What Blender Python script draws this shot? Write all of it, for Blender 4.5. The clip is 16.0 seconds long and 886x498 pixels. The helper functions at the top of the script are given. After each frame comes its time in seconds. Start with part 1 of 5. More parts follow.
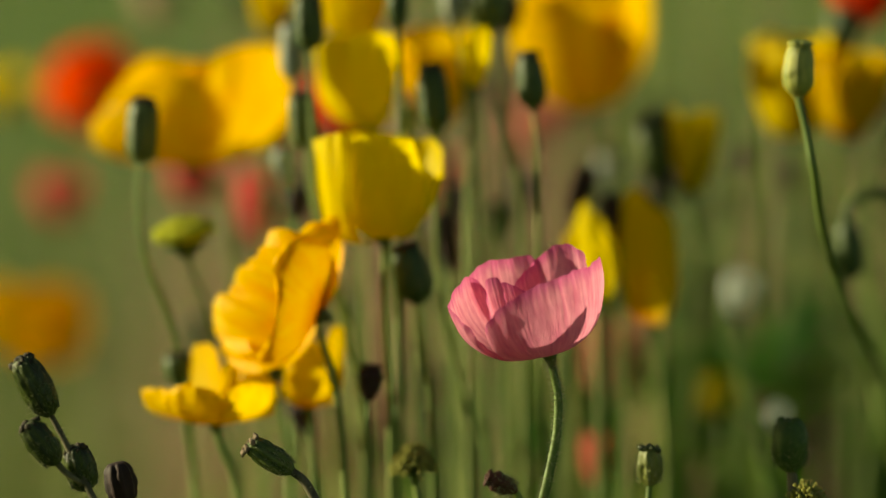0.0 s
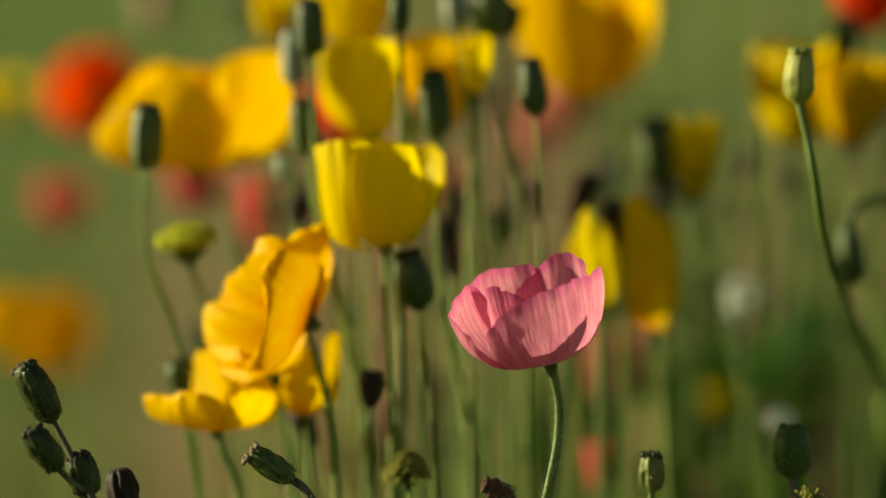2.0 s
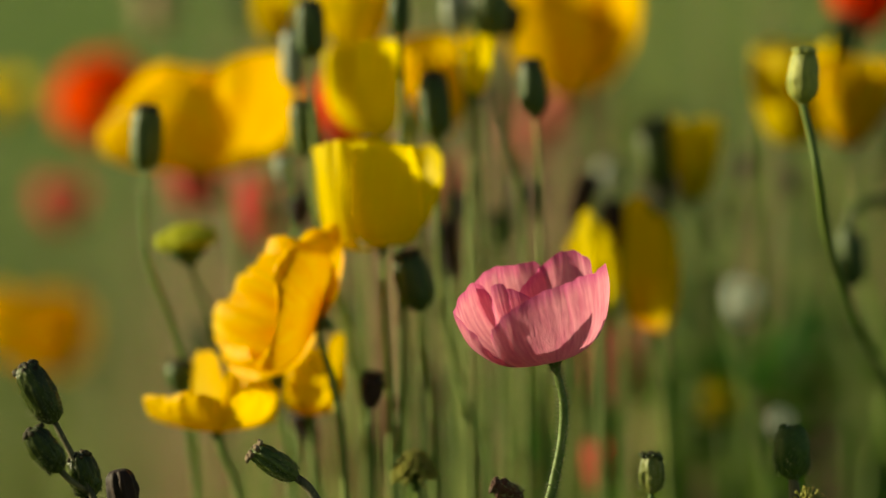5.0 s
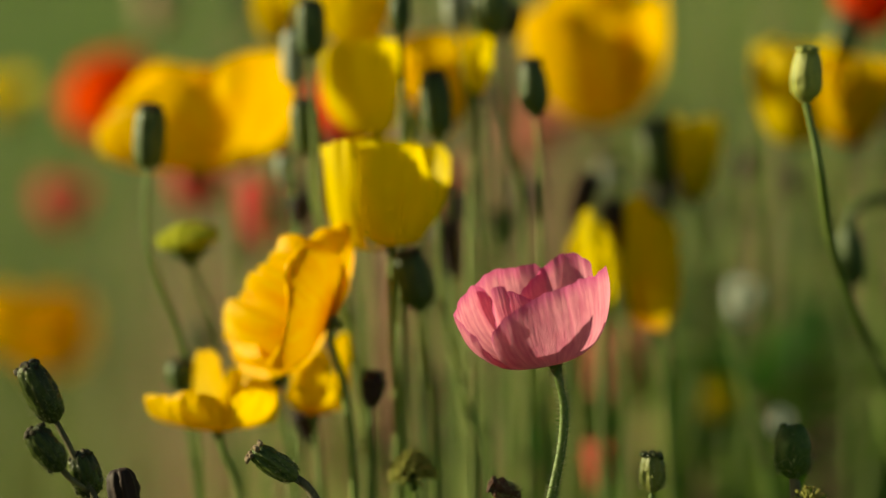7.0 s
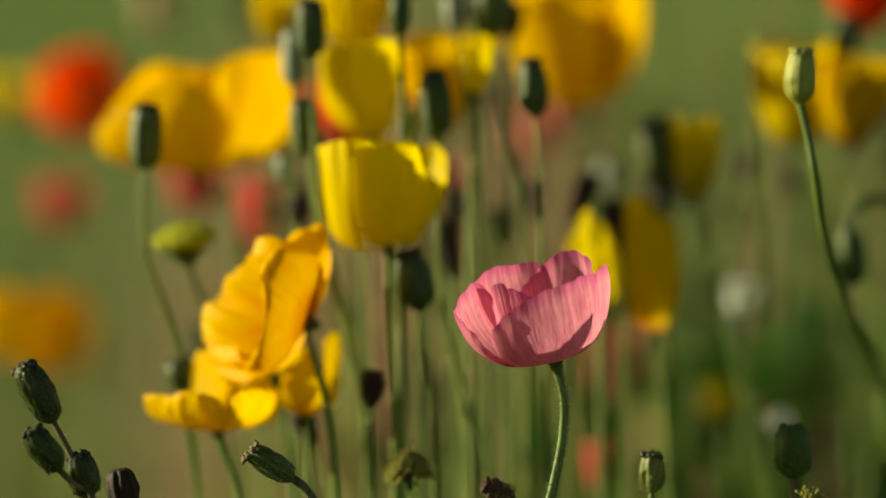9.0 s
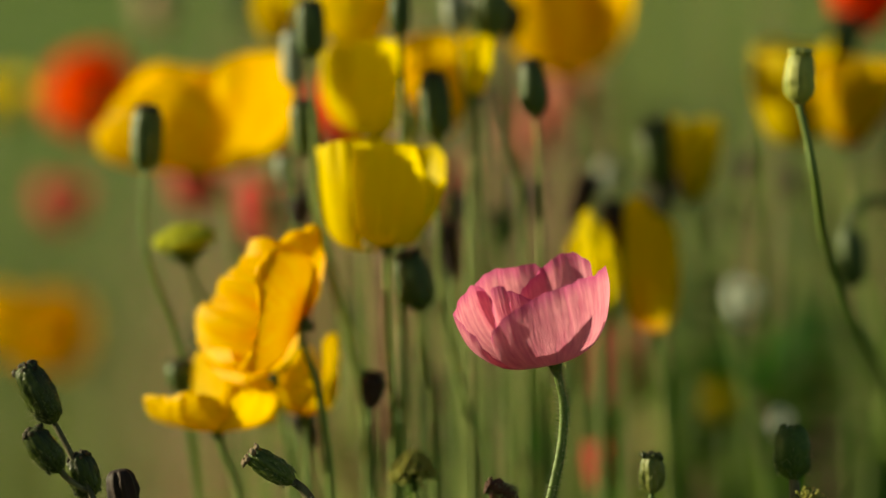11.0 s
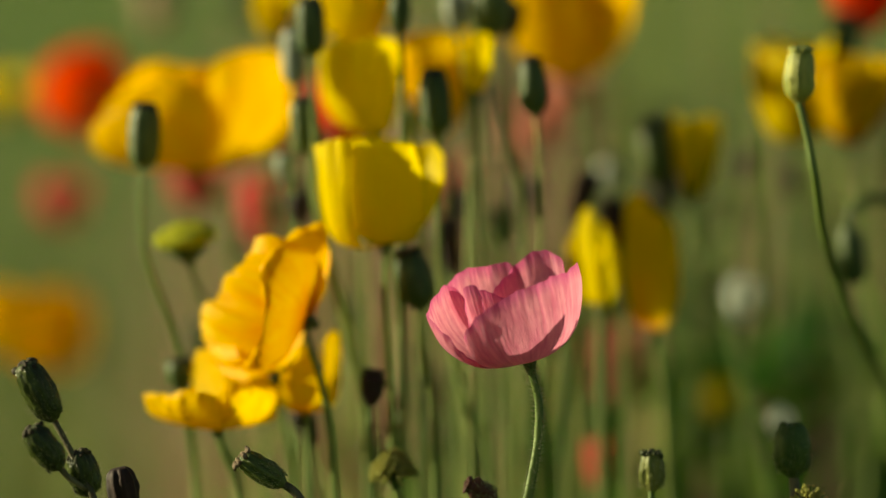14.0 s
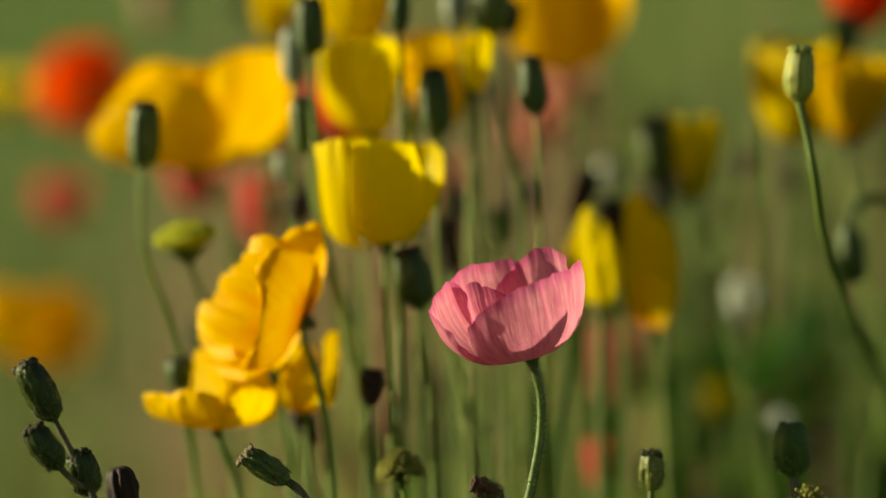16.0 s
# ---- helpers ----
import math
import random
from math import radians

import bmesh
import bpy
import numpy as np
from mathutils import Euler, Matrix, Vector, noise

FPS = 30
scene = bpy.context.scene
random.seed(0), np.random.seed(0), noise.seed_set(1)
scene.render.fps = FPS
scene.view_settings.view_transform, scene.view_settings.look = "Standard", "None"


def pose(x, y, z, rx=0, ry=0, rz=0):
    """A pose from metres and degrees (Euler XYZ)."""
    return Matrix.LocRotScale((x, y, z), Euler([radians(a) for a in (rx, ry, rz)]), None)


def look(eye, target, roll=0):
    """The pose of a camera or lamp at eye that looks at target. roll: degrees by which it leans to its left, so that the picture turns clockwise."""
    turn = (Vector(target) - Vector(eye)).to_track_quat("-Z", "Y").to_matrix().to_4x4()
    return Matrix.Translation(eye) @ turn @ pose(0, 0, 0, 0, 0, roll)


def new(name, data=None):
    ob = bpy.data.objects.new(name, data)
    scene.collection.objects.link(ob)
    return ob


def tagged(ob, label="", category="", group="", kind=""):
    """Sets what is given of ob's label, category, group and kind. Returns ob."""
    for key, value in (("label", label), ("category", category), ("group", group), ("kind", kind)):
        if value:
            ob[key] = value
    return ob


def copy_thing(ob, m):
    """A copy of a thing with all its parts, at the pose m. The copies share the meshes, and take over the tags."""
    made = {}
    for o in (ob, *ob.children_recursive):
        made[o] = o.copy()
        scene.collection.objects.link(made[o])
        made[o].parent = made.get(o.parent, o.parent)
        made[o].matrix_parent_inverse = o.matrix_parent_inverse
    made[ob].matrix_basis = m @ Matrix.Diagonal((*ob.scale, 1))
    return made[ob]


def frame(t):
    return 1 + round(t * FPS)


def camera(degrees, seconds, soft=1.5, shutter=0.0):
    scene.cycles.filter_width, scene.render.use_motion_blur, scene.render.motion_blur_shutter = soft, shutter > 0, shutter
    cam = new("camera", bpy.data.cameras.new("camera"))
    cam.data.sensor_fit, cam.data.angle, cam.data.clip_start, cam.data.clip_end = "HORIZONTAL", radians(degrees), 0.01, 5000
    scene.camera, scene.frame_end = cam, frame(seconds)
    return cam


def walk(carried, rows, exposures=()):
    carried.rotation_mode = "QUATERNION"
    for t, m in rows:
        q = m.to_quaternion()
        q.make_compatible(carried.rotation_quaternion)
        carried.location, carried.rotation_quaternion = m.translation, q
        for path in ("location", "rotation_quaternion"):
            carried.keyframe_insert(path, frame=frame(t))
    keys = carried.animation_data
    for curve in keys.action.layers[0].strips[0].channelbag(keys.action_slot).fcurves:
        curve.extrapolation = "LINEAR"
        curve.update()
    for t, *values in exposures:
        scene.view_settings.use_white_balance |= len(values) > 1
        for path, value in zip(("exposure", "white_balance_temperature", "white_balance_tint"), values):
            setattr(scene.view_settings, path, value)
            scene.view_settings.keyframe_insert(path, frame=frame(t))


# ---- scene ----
# A bed of poppies in a meadow, seen through a long lens with a wide aperture.
cam = camera(10, 16.0, soft=1.5)
cam.data.dof.use_dof = True
cam.data.dof.focus_distance = 1.85
cam.data.dof.aperture_fstop = 2.65
walk(cam, [
    (0, pose(0, 0, 0.62, 83.9166, 0, -0.0294)), (0.5, pose(0, 0, 0.62, 83.9265, 0, -0.0099)), (1, pose(0, 0, 0.62, 83.9316, 0, -0.0102)),
    (1.5, pose(0, 0, 0.62, 83.9901, 0, -0.0102)), (2, pose(0, 0, 0.62, 83.9904, 0, -0.0096)), (2.5, pose(0, 0, 0.62, 83.9904, 0, -0.0048)),
    (3, pose(0, 0, 0.62, 83.9952, 0, -0.0099)), (3.5, pose(0, 0, 0.62, 83.9805, 0, -0.0099)), (4, pose(0, 0, 0.62, 83.9952, 0, -0.0096)),
    (6.5, pose(0, 0, 0.62, 84.0000, 0, -0.0048)), (7, pose(0, 0, 0.62, 83.9904, 0, 0.0000)), (7.5, pose(0, 0, 0.62, 83.9904, 0, 0.0000)),
    (8, pose(0, 0, 0.62, 84.0048, 0, 0.0000)), (8.5, pose(0, 0, 0.62, 84.0000, 0, 0.0000)), (9, pose(0, 0, 0.62, 83.9901, 0, -0.0048)),
    (11.5, pose(0, 0, 0.62, 84.0000, 0, -0.0048)), (12, pose(0, 0, 0.62, 84.0000, 0, 0.0000)), (12.5, pose(0, 0, 0.62, 84.0000, 0, 0.0000)),
    (13, pose(0, 0, 0.62, 83.9952, 0, 0.0000)), (13.5, pose(0, 0, 0.62, 83.9904, 0, 0.0000)), (14, pose(0, 0, 0.62, 83.9754, 0, -0.0048)),
    (14.5, pose(0, 0, 0.62, 83.9802, 0, 0.0000)), (15, pose(0, 0, 0.62, 83.9754, 0, -0.0102)), (15.5, pose(0, 0, 0.62, 83.9808, 0, -0.0099)),
    (16, pose(0, 0, 0.62, 83.9706, 0, -0.0096)),
], exposures=[(0, 0.50, 8500, -9), (16, 0.50, 8500, -9)])

# ---- light ----
SUN_WAY = Vector((-0.92, 0.18, 0.26)).normalized()   # from the ground towards the sun
world = bpy.data.worlds.new("sky")
scene.world = world
world.use_nodes = True
sky = world.node_tree.nodes.new("ShaderNodeTexSky")
sky.sky_type, sky.sun_disc = "NISHITA", False
sky.sun_elevation = math.asin(SUN_WAY.z)
sky.sun_rotation = math.atan2(SUN_WAY.x, SUN_WAY.y)
world.node_tree.links.new(sky.outputs[0], world.node_tree.nodes["Background"].inputs[0])
world.node_tree.nodes["Background"].inputs[1].default_value = 0.048
lamp = bpy.data.lights.new("sun", "SUN")
lamp.energy, lamp.angle, lamp.color = 5.6, radians(0.53), (1.0, 0.91, 0.76)
sun = new("sun", lamp)
sun.matrix_world = look(SUN_WAY * 50, (0, 0, 0))

# ---- materials ----


def nodes_of(name):
    m = bpy.data.materials.new(name)
    m.use_nodes = True
    t = m.node_tree
    t.nodes.clear()
    return m, t, t.nodes.new, t.links.new


def mixed(t, fac, a, b):
    """A colour mix of sockets or values."""
    n = t.nodes.new("ShaderNodeMix")
    n.data_type = "RGBA"
    for sock, v in ((n.inputs[0], fac), (n.inputs[6], a), (n.inputs[7], b)):
        if hasattr(v, "is_output"):
            t.links.new(v, sock)
        else:
            sock.default_value = v
    return n.outputs[2]


def ramp(t, sock, lo, hi, a=0.0, b=1.0):
    n = t.nodes.new("ShaderNodeMapRange")
    n.inputs[1].default_value, n.inputs[2].default_value = lo, hi
    n.inputs[3].default_value, n.inputs[4].default_value = a, b
    t.links.new(sock, n.inputs[0])
    return n.outputs[0]


def noise_of(t, vec, scale, detail=3.0, rough=0.55):
    n = t.nodes.new("ShaderNodeTexNoise")
    n.inputs["Scale"].default_value, n.inputs["Detail"].default_value, n.inputs["Roughness"].default_value = scale, detail, rough
    if vec is not None:
        t.links.new(vec, n.inputs["Vector"])
    return n.outputs[0]


def rgb(*c):
    return (*c, 1.0)


def petal_material(name, main, vein, edge, heart, glow=0.5, vein_amount=0.6, gloss=0.45, veins=26.0, heart_to=0.24):
    """Thin petal tissue: veins that run from base to rim, a rim and a heart of other colours; light passes through it."""
    m, t, node, link = nodes_of(name)
    uv = node("ShaderNodeTexCoord").outputs["UV"]
    info = node("ShaderNodeObjectInfo")
    sep = node("ShaderNodeSeparateXYZ")
    link(uv, sep.inputs[0])
    comb = node("ShaderNodeCombineXYZ")
    mul = node("ShaderNodeMath")
    mul.operation = "MULTIPLY"
    mul.inputs[1].default_value = veins
    link(sep.outputs[0], mul.inputs[0])
    mul2 = node("ShaderNodeMath")
    mul2.operation = "MULTIPLY"
    mul2.inputs[1].default_value = 3.0
    link(sep.outputs[1], mul2.inputs[0])
    mul3 = node("ShaderNodeMath")
    mul3.operation = "MULTIPLY"
    mul3.inputs[1].default_value = 40.0
    link(info.outputs["Random"], mul3.inputs[0])
    link(mul.outputs[0], comb.inputs[0])
    link(mul2.outputs[0], comb.inputs[1])
    link(mul3.outputs[0], comb.inputs[2])
    streak = noise_of(t, comb.outputs[0], 1.0, 4.0, 0.6)
    fine = noise_of(t, node("ShaderNodeTexCoord").outputs["Object"], 260.0, 2.0)
    col = mixed(t, ramp(t, streak, 0.38, 0.68, 0.0, vein_amount), rgb(*main), rgb(*vein))
    col = mixed(t, ramp(t, fine, 0.35, 0.7, 0.0, 0.25), col, rgb(*vein))
    rim = node("ShaderNodeMath")
    rim.operation = "MULTIPLY_ADD"
    rim.inputs[1].default_value = 0.10
    link(streak, rim.inputs[0])
    link(sep.outputs[1], rim.inputs[2])
    col = mixed(t, ramp(t, rim.outputs[0], 0.94, 1.06, 0.0, 0.8), col, rgb(*edge))
    col = mixed(t, ramp(t, sep.outputs[1], 0.06, heart_to, 0.9, 0.0), col, rgb(*heart))
    bump = node("ShaderNodeBump")
    bump.inputs["Strength"].default_value = 0.55
    bump.inputs["Distance"].default_value = 0.0012
    link(streak, bump.inputs["Height"])
    skin = node("ShaderNodeBsdfPrincipled")
    skin.inputs["Roughness"].default_value = gloss
    skin.inputs["Specular IOR Level"].default_value = 0.16
    skin.inputs["Sheen Weight"].default_value = 0.05
    link(col, skin.inputs["Base Color"])
    link(bump.outputs[0], skin.inputs["Normal"])
    tl = node("ShaderNodeBsdfTranslucent")
    link(col, tl.inputs[0])
    link(bump.outputs[0], tl.inputs[1])
    mix = node("ShaderNodeMixShader")
    mix.inputs[0].default_value = glow
    link(skin.outputs[0], mix.inputs[1])
    link(tl.outputs[0], mix.inputs[2])
    out = node("ShaderNodeOutputMaterial")
    link(mix.outputs[0], out.inputs[0])
    return m


def plant_material(name, a, b, scale=60.0, rough=0.55, stretch=0.25, glow=0.0, bumpiness=0.4, per_thing=0.0, island=False):
    """Stems, pods, leaves: two tones mottled at two scales, lengthwise grain, a little relief."""
    m, t, node, link = nodes_of(name)
    tc = node("ShaderNodeTexCoord").outputs["Object"]
    mp = node("ShaderNodeMapping")
    mp.inputs["Scale"].default_value = (1, 1, stretch)
    link(tc, mp.inputs[0])
    big = noise_of(t, mp.outputs[0], scale, 3.0)
    small = noise_of(t, mp.outputs[0], scale * 7, 2.0)
    col = mixed(t, ramp(t, big, 0.35, 0.65), rgb(*a), rgb(*b))
    dark = tuple(0.6 * c for c in a)
    col = mixed(t, ramp(t, small, 0.5, 0.75, 0.0, 0.6), col, rgb(*dark))
    if per_thing or island:
        if island:
            rnd = node("ShaderNodeNewGeometry").outputs["Random Per Island"]
        else:
            rnd = node("ShaderNodeObjectInfo").outputs["Random"]
        hsv = node("ShaderNodeHueSaturation")
        link(ramp(t, rnd, 0, 1, 1 - per_thing, 1 + per_thing), hsv.inputs["Value"])
        link(ramp(t, rnd, 0, 1, 0.5 + 0.10 * per_thing, 0.5 - 0.06 * per_thing), hsv.inputs["Hue"])
        link(col, hsv.inputs["Color"])
        col = hsv.outputs[0]
    bump = node("ShaderNodeBump")
    bump.inputs["Strength"].default_value = bumpiness
    bump.inputs["Distance"].default_value = 0.0006
    link(small, bump.inputs["Height"])
    skin = node("ShaderNodeBsdfPrincipled")
    skin.inputs["Roughness"].default_value = rough
    skin.inputs["Specular IOR Level"].default_value = 0.35
    link(col, skin.inputs["Base Color"])
    link(bump.outputs[0], skin.inputs["Normal"])
    out = node("ShaderNodeOutputMaterial")
    if glow:
        tl = node("ShaderNodeBsdfTranslucent")
        link(col, tl.inputs[0])
        mix = node("ShaderNodeMixShader")
        mix.inputs[0].default_value = glow
        link(skin.outputs[0], mix.inputs[1])
        link(tl.outputs[0], mix.inputs[2])
        link(mix.outputs[0], out.inputs[0])
    else:
        link(skin.outputs[0], out.inputs[0])
    return m


PINK = petal_material("pink_petal", (0.88, 0.355, 0.47), (0.60, 0.125, 0.25), (0.55, 0.06, 0.26), (0.80, 0.42, 0.24), glow=0.5, vein_amount=0.75, veins=26.0)
YELLOW = petal_material("yellow_petal", (0.88, 0.68, 0.008), (0.85, 0.60, 0.005), (0.92, 0.68, 0.02), (0.60, 0.42, 0.02), glow=0.52, vein_amount=0.45)
GOLD = petal_material("golden_petal", (0.92, 0.64, 0.003), (0.90, 0.44, 0.003), (0.94, 0.60, 0.006), (0.75, 0.22, 0.01), glow=0.42, vein_amount=0.75, veins=12.0)
DEEP_GOLD = petal_material("deep_golden_petal", (0.90, 0.62, 0.006), (0.87, 0.50, 0.004), (0.9, 0.55, 0.01), (0.85, 0.16, 0.01), glow=0.52, vein_amount=0.55, heart_to=0.46)
AMBER = petal_material("amber_petal", (0.90, 0.60, 0.004), (0.86, 0.41, 0.003), (0.90, 0.50, 0.01), (0.70, 0.22, 0.01), glow=0.46, vein_amount=0.8, veins=10.0)
TANGERINE = petal_material("tangerine_petal", (0.92, 0.55, 0.004), (0.86, 0.36, 0.003), (0.92, 0.62, 0.01), (0.70, 0.20, 0.01), glow=0.29, vein_amount=0.7, veins=9.0)
RED = petal_material("scarlet_petal", (0.90, 0.085, 0.008), (0.82, 0.055, 0.006), (0.86, 0.09, 0.01), (0.5, 0.04, 0.01), glow=0.55, gloss=0.7, vein_amount=0.5)
CRIMSON = petal_material("crimson_petal", (0.78, 0.075, 0.085), (0.66, 0.045, 0.055), (0.78, 0.12, 0.12), (0.3, 0.03, 0.03), glow=0.4, vein_amount=0.5)
ROSE = petal_material("rose_red_petal", (0.80, 0.15, 0.13), (0.68, 0.09, 0.09), (0.7, 0.14, 0.12), (0.5, 0.2, 0.1), glow=0.4, vein_amount=0.5)
SALMON = petal_material("salmon_petal", (0.74, 0.27, 0.20), (0.64, 0.19, 0.14), (0.65, 0.25, 0.18), (0.5, 0.3, 0.15), glow=0.4, vein_amount=0.5)
WHITE = petal_material("white_petal", (0.84, 0.88, 0.80), (0.78, 0.83, 0.74), (0.82, 0.84, 0.8), (0.5, 0.6, 0.3), glow=0.4, vein_amount=0.4)
STEM = plant_material("green_stem", (0.12, 0.18, 0.030), (0.19, 0.25, 0.055), per_thing=0.2)
PALE_STEM = plant_material("pale_stem", (0.30, 0.34, 0.085), (0.40, 0.42, 0.13), per_thing=0.3)
TAN_STEM = plant_material("tan_stem", (0.32, 0.20, 0.11), (0.42, 0.30, 0.17), per_thing=0.3)
HAIR = plant_material("stem_hair", (0.40, 0.42, 0.26), (0.52, 0.52, 0.34), glow=0.4)
POD = plant_material("green_pod", (0.038, 0.068, 0.013), (0.075, 0.108, 0.027), scale=90, rough=0.52, per_thing=0.2)
PALE_POD = plant_material("pale_green_pod", (0.20, 0.23, 0.040), (0.48, 0.47, 0.115), scale=230, rough=0.5, bumpiness=1.0)
GREEN_BUD = plant_material("green_bud", (0.036, 0.080, 0.010), (0.080, 0.130, 0.026), scale=160, rough=0.6, bumpiness=0.8)
YELLOW_POD = plant_material("yellow_green_pod", (0.12, 0.15, 0.030), (0.24, 0.25, 0.06), scale=160, rough=0.5)
GREY_POD = plant_material("grey_green_pod", (0.20, 0.24, 0.18), (0.27, 0.30, 0.23), scale=90, rough=0.5)
DARK_POD = plant_material("dark_wilted_pod", (0.014, 0.008, 0.007), (0.038, 0.015, 0.012), scale=120, rough=0.7)
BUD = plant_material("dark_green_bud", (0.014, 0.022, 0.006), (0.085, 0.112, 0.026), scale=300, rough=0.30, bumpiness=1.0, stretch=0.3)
# brighter bud green: the sunlight on the slanting bud is put into its colour
LIT_BUD = plant_material("lit_green_bud", (0.040, 0.070, 0.012), (0.15, 0.19, 0.050), scale=260, rough=0.4, bumpiness=1.0, stretch=0.4)
RUSTY_BUD = plant_material("rusty_bud", (0.050, 0.016, 0.010), (0.13, 0.045, 0.030), scale=260, rough=0.6, bumpiness=1.0)
TIP = plant_material("dry_tan_tip", (0.15, 0.10, 0.065), (0.34, 0.25, 0.17), scale=420, rough=0.8, bumpiness=1.0)
GREY_STEM = plant_material("grey_brown_stem", (0.055, 0.050, 0.026), (0.17, 0.15, 0.085), scale=200, rough=0.6)
CROWN = plant_material("brown_crown", (0.022, 0.017, 0.010), (0.08, 0.058, 0.034), scale=250, rough=0.8)
FUZZ = plant_material("yellow_green_florets", (0.62, 0.64, 0.06), (0.75, 0.74, 0.10), scale=300, rough=0.8, glow=0.45)
STAMEN = plant_material("stamens", (0.55, 0.42, 0.05), (0.7, 0.55, 0.1), scale=300, rough=0.8)
GRASS = plant_material("meadow_grass", (0.100, 0.168, 0.030), (0.17, 0.22, 0.056), scale=2.0, rough=0.5, stretch=1, glow=0.35, per_thing=0.35, island=True)
LAWN = plant_material("lawn_grass", (0.105, 0.215, 0.045), (0.24, 0.285, 0.10), scale=1.6, rough=0.5, stretch=1, glow=0.35, per_thing=0.25, island=True)
DRY = plant_material("dry_grass", (0.21, 0.21, 0.095), (0.33, 0.31, 0.16), scale=2.0, rough=0.6, stretch=1, glow=0.3, per_thing=0.25, island=True)
BROWN = plant_material("brown_dry_stem", (0.33, 0.18, 0.125), (0.42, 0.27, 0.19), scale=3.0, rough=0.7, stretch=1, glow=0.25, per_thing=0.4, island=True)
OLIVE = plant_material("olive_dry_stem", (0.14, 0.18, 0.034), (0.24, 0.25, 0.060), scale=3.0, rough=0.7, stretch=1, glow=0.25, per_thing=0.4, island=True)
DULL_FUZZ = plant_material("dull_green_florets", (0.36, 0.36, 0.09), (0.52, 0.50, 0.15), scale=300, rough=0.8, glow=0.45)
LEAF = plant_material("dark_leaf", (0.046, 0.170, 0.004), (0.112, 0.275, 0.010), scale=30, rough=0.45, stretch=1, glow=0.5, per_thing=0.4, island=True)


def ground_material():
    m, t, node, link = nodes_of("meadow_ground")
    tc = node("ShaderNodeTexCoord").outputs["Object"]
    a = noise_of(t, tc, 0.9, 4.0)
    b = noise_of(t, tc, 14.0, 5.0, 0.7)
    c = noise_of(t, tc, 140.0, 3.0)
    col = mixed(t, ramp(t, a, 0.35, 0.65), rgb(0.085, 0.15, 0.03), rgb(0.13, 0.18, 0.05))
    col = mixed(t, ramp(t, b, 0.4, 0.7, 0.0, 0.7), col, rgb(0.10, 0.085, 0.04))
    col = mixed(t, ramp(t, c, 0.45, 0.7, 0.0, 0.5), col, rgb(0.05, 0.07, 0.02))
    bump = node("ShaderNodeBump")
    bump.inputs["Strength"].default_value, bump.inputs["Distance"].default_value = 0.8, 0.02
    link(b, bump.inputs["Height"])
    skin = node("ShaderNodeBsdfPrincipled")
    skin.inputs["Roughness"].default_value = 0.95
    link(col, skin.inputs["Base Color"])
    link(bump.outputs[0], skin.inputs["Normal"])
    out = node("ShaderNodeOutputMaterial")
    link(skin.outputs[0], out.inputs[0])
    return m


# ---- mesh helpers ----


def part(name, bm, material, parent, label="", matrix=None, smooth=True):
    me = bpy.data.meshes.new(name)
    bm.to_mesh(me)
    bm.free()
    me.materials.append(material)
    if smooth:
        me.polygons.foreach_set("use_smooth", [True] * len(me.polygons))
    ob = new(name, me)
    ob.parent = parent
    if matrix is not None:
        ob.matrix_basis = matrix
    return tagged(ob, label)


def curve_points(pts, n=6):
    """A smooth line through the points, evenly eased where their spacing changes."""
    pts = [Vector(p) for p in pts]
    ext = [pts[0] * 2 - pts[1], *pts, pts[-1] * 2 - pts[-2]]
    res = []
    for i in range(1, len(ext) - 2):
        p = ext[i - 1:i + 3]
        t = [0.0]
        for a, b in zip(p, p[1:]):
            t.append(t[-1] + max(1e-6, (b - a).length) ** 0.5)
        for k in range(n):
            u = t[1] + (t[2] - t[1]) * k / n
            row, width = list(p), 1
            while len(row) > 1:
                if width == 3:
                    row = [row[0] * ((t[2] - u) / (t[2] - t[1])) + row[1] * ((u - t[1]) / (t[2] - t[1]))]
                else:
                    row = [row[m] * ((t[m + width] - u) / (t[m + width] - t[m])) + row[m + 1] * ((u - t[m]) / (t[m + width] - t[m])) for m in range(len(row) - 1)]
                width += 1
            res.append(row[0])
    res.append(pts[-1])
    return res


def tube(bm, line, radius, sides=8):
    """A round, tapered rod along a line; radius(u) for u from 0 to 1."""
    rings = []
    for i, p in enumerate(line):
        way = (line[min(i + 1, len(line) - 1)] - line[max(i - 1, 0)]).normalized()
        a = way.orthogonal().normalized() if abs(way.z) < 0.2 else way.cross(Vector((0, 1, 0))).normalized()
        b = way.cross(a)
        r = radius(i / (len(line) - 1))
        rings.append([bm.verts.new(p + r * (math.cos(k * math.tau / sides) * a + math.sin(k * math.tau / sides) * b)) for k in range(sides)])
    for lo, hi in zip(rings, rings[1:]):
        for k in range(sides):
            bm.faces.new((lo[k], lo[(k + 1) % sides], hi[(k + 1) % sides], hi[k]))
    bm.faces.new(rings[0][::-1])
    bm.faces.new(rings[-1])
    return bm


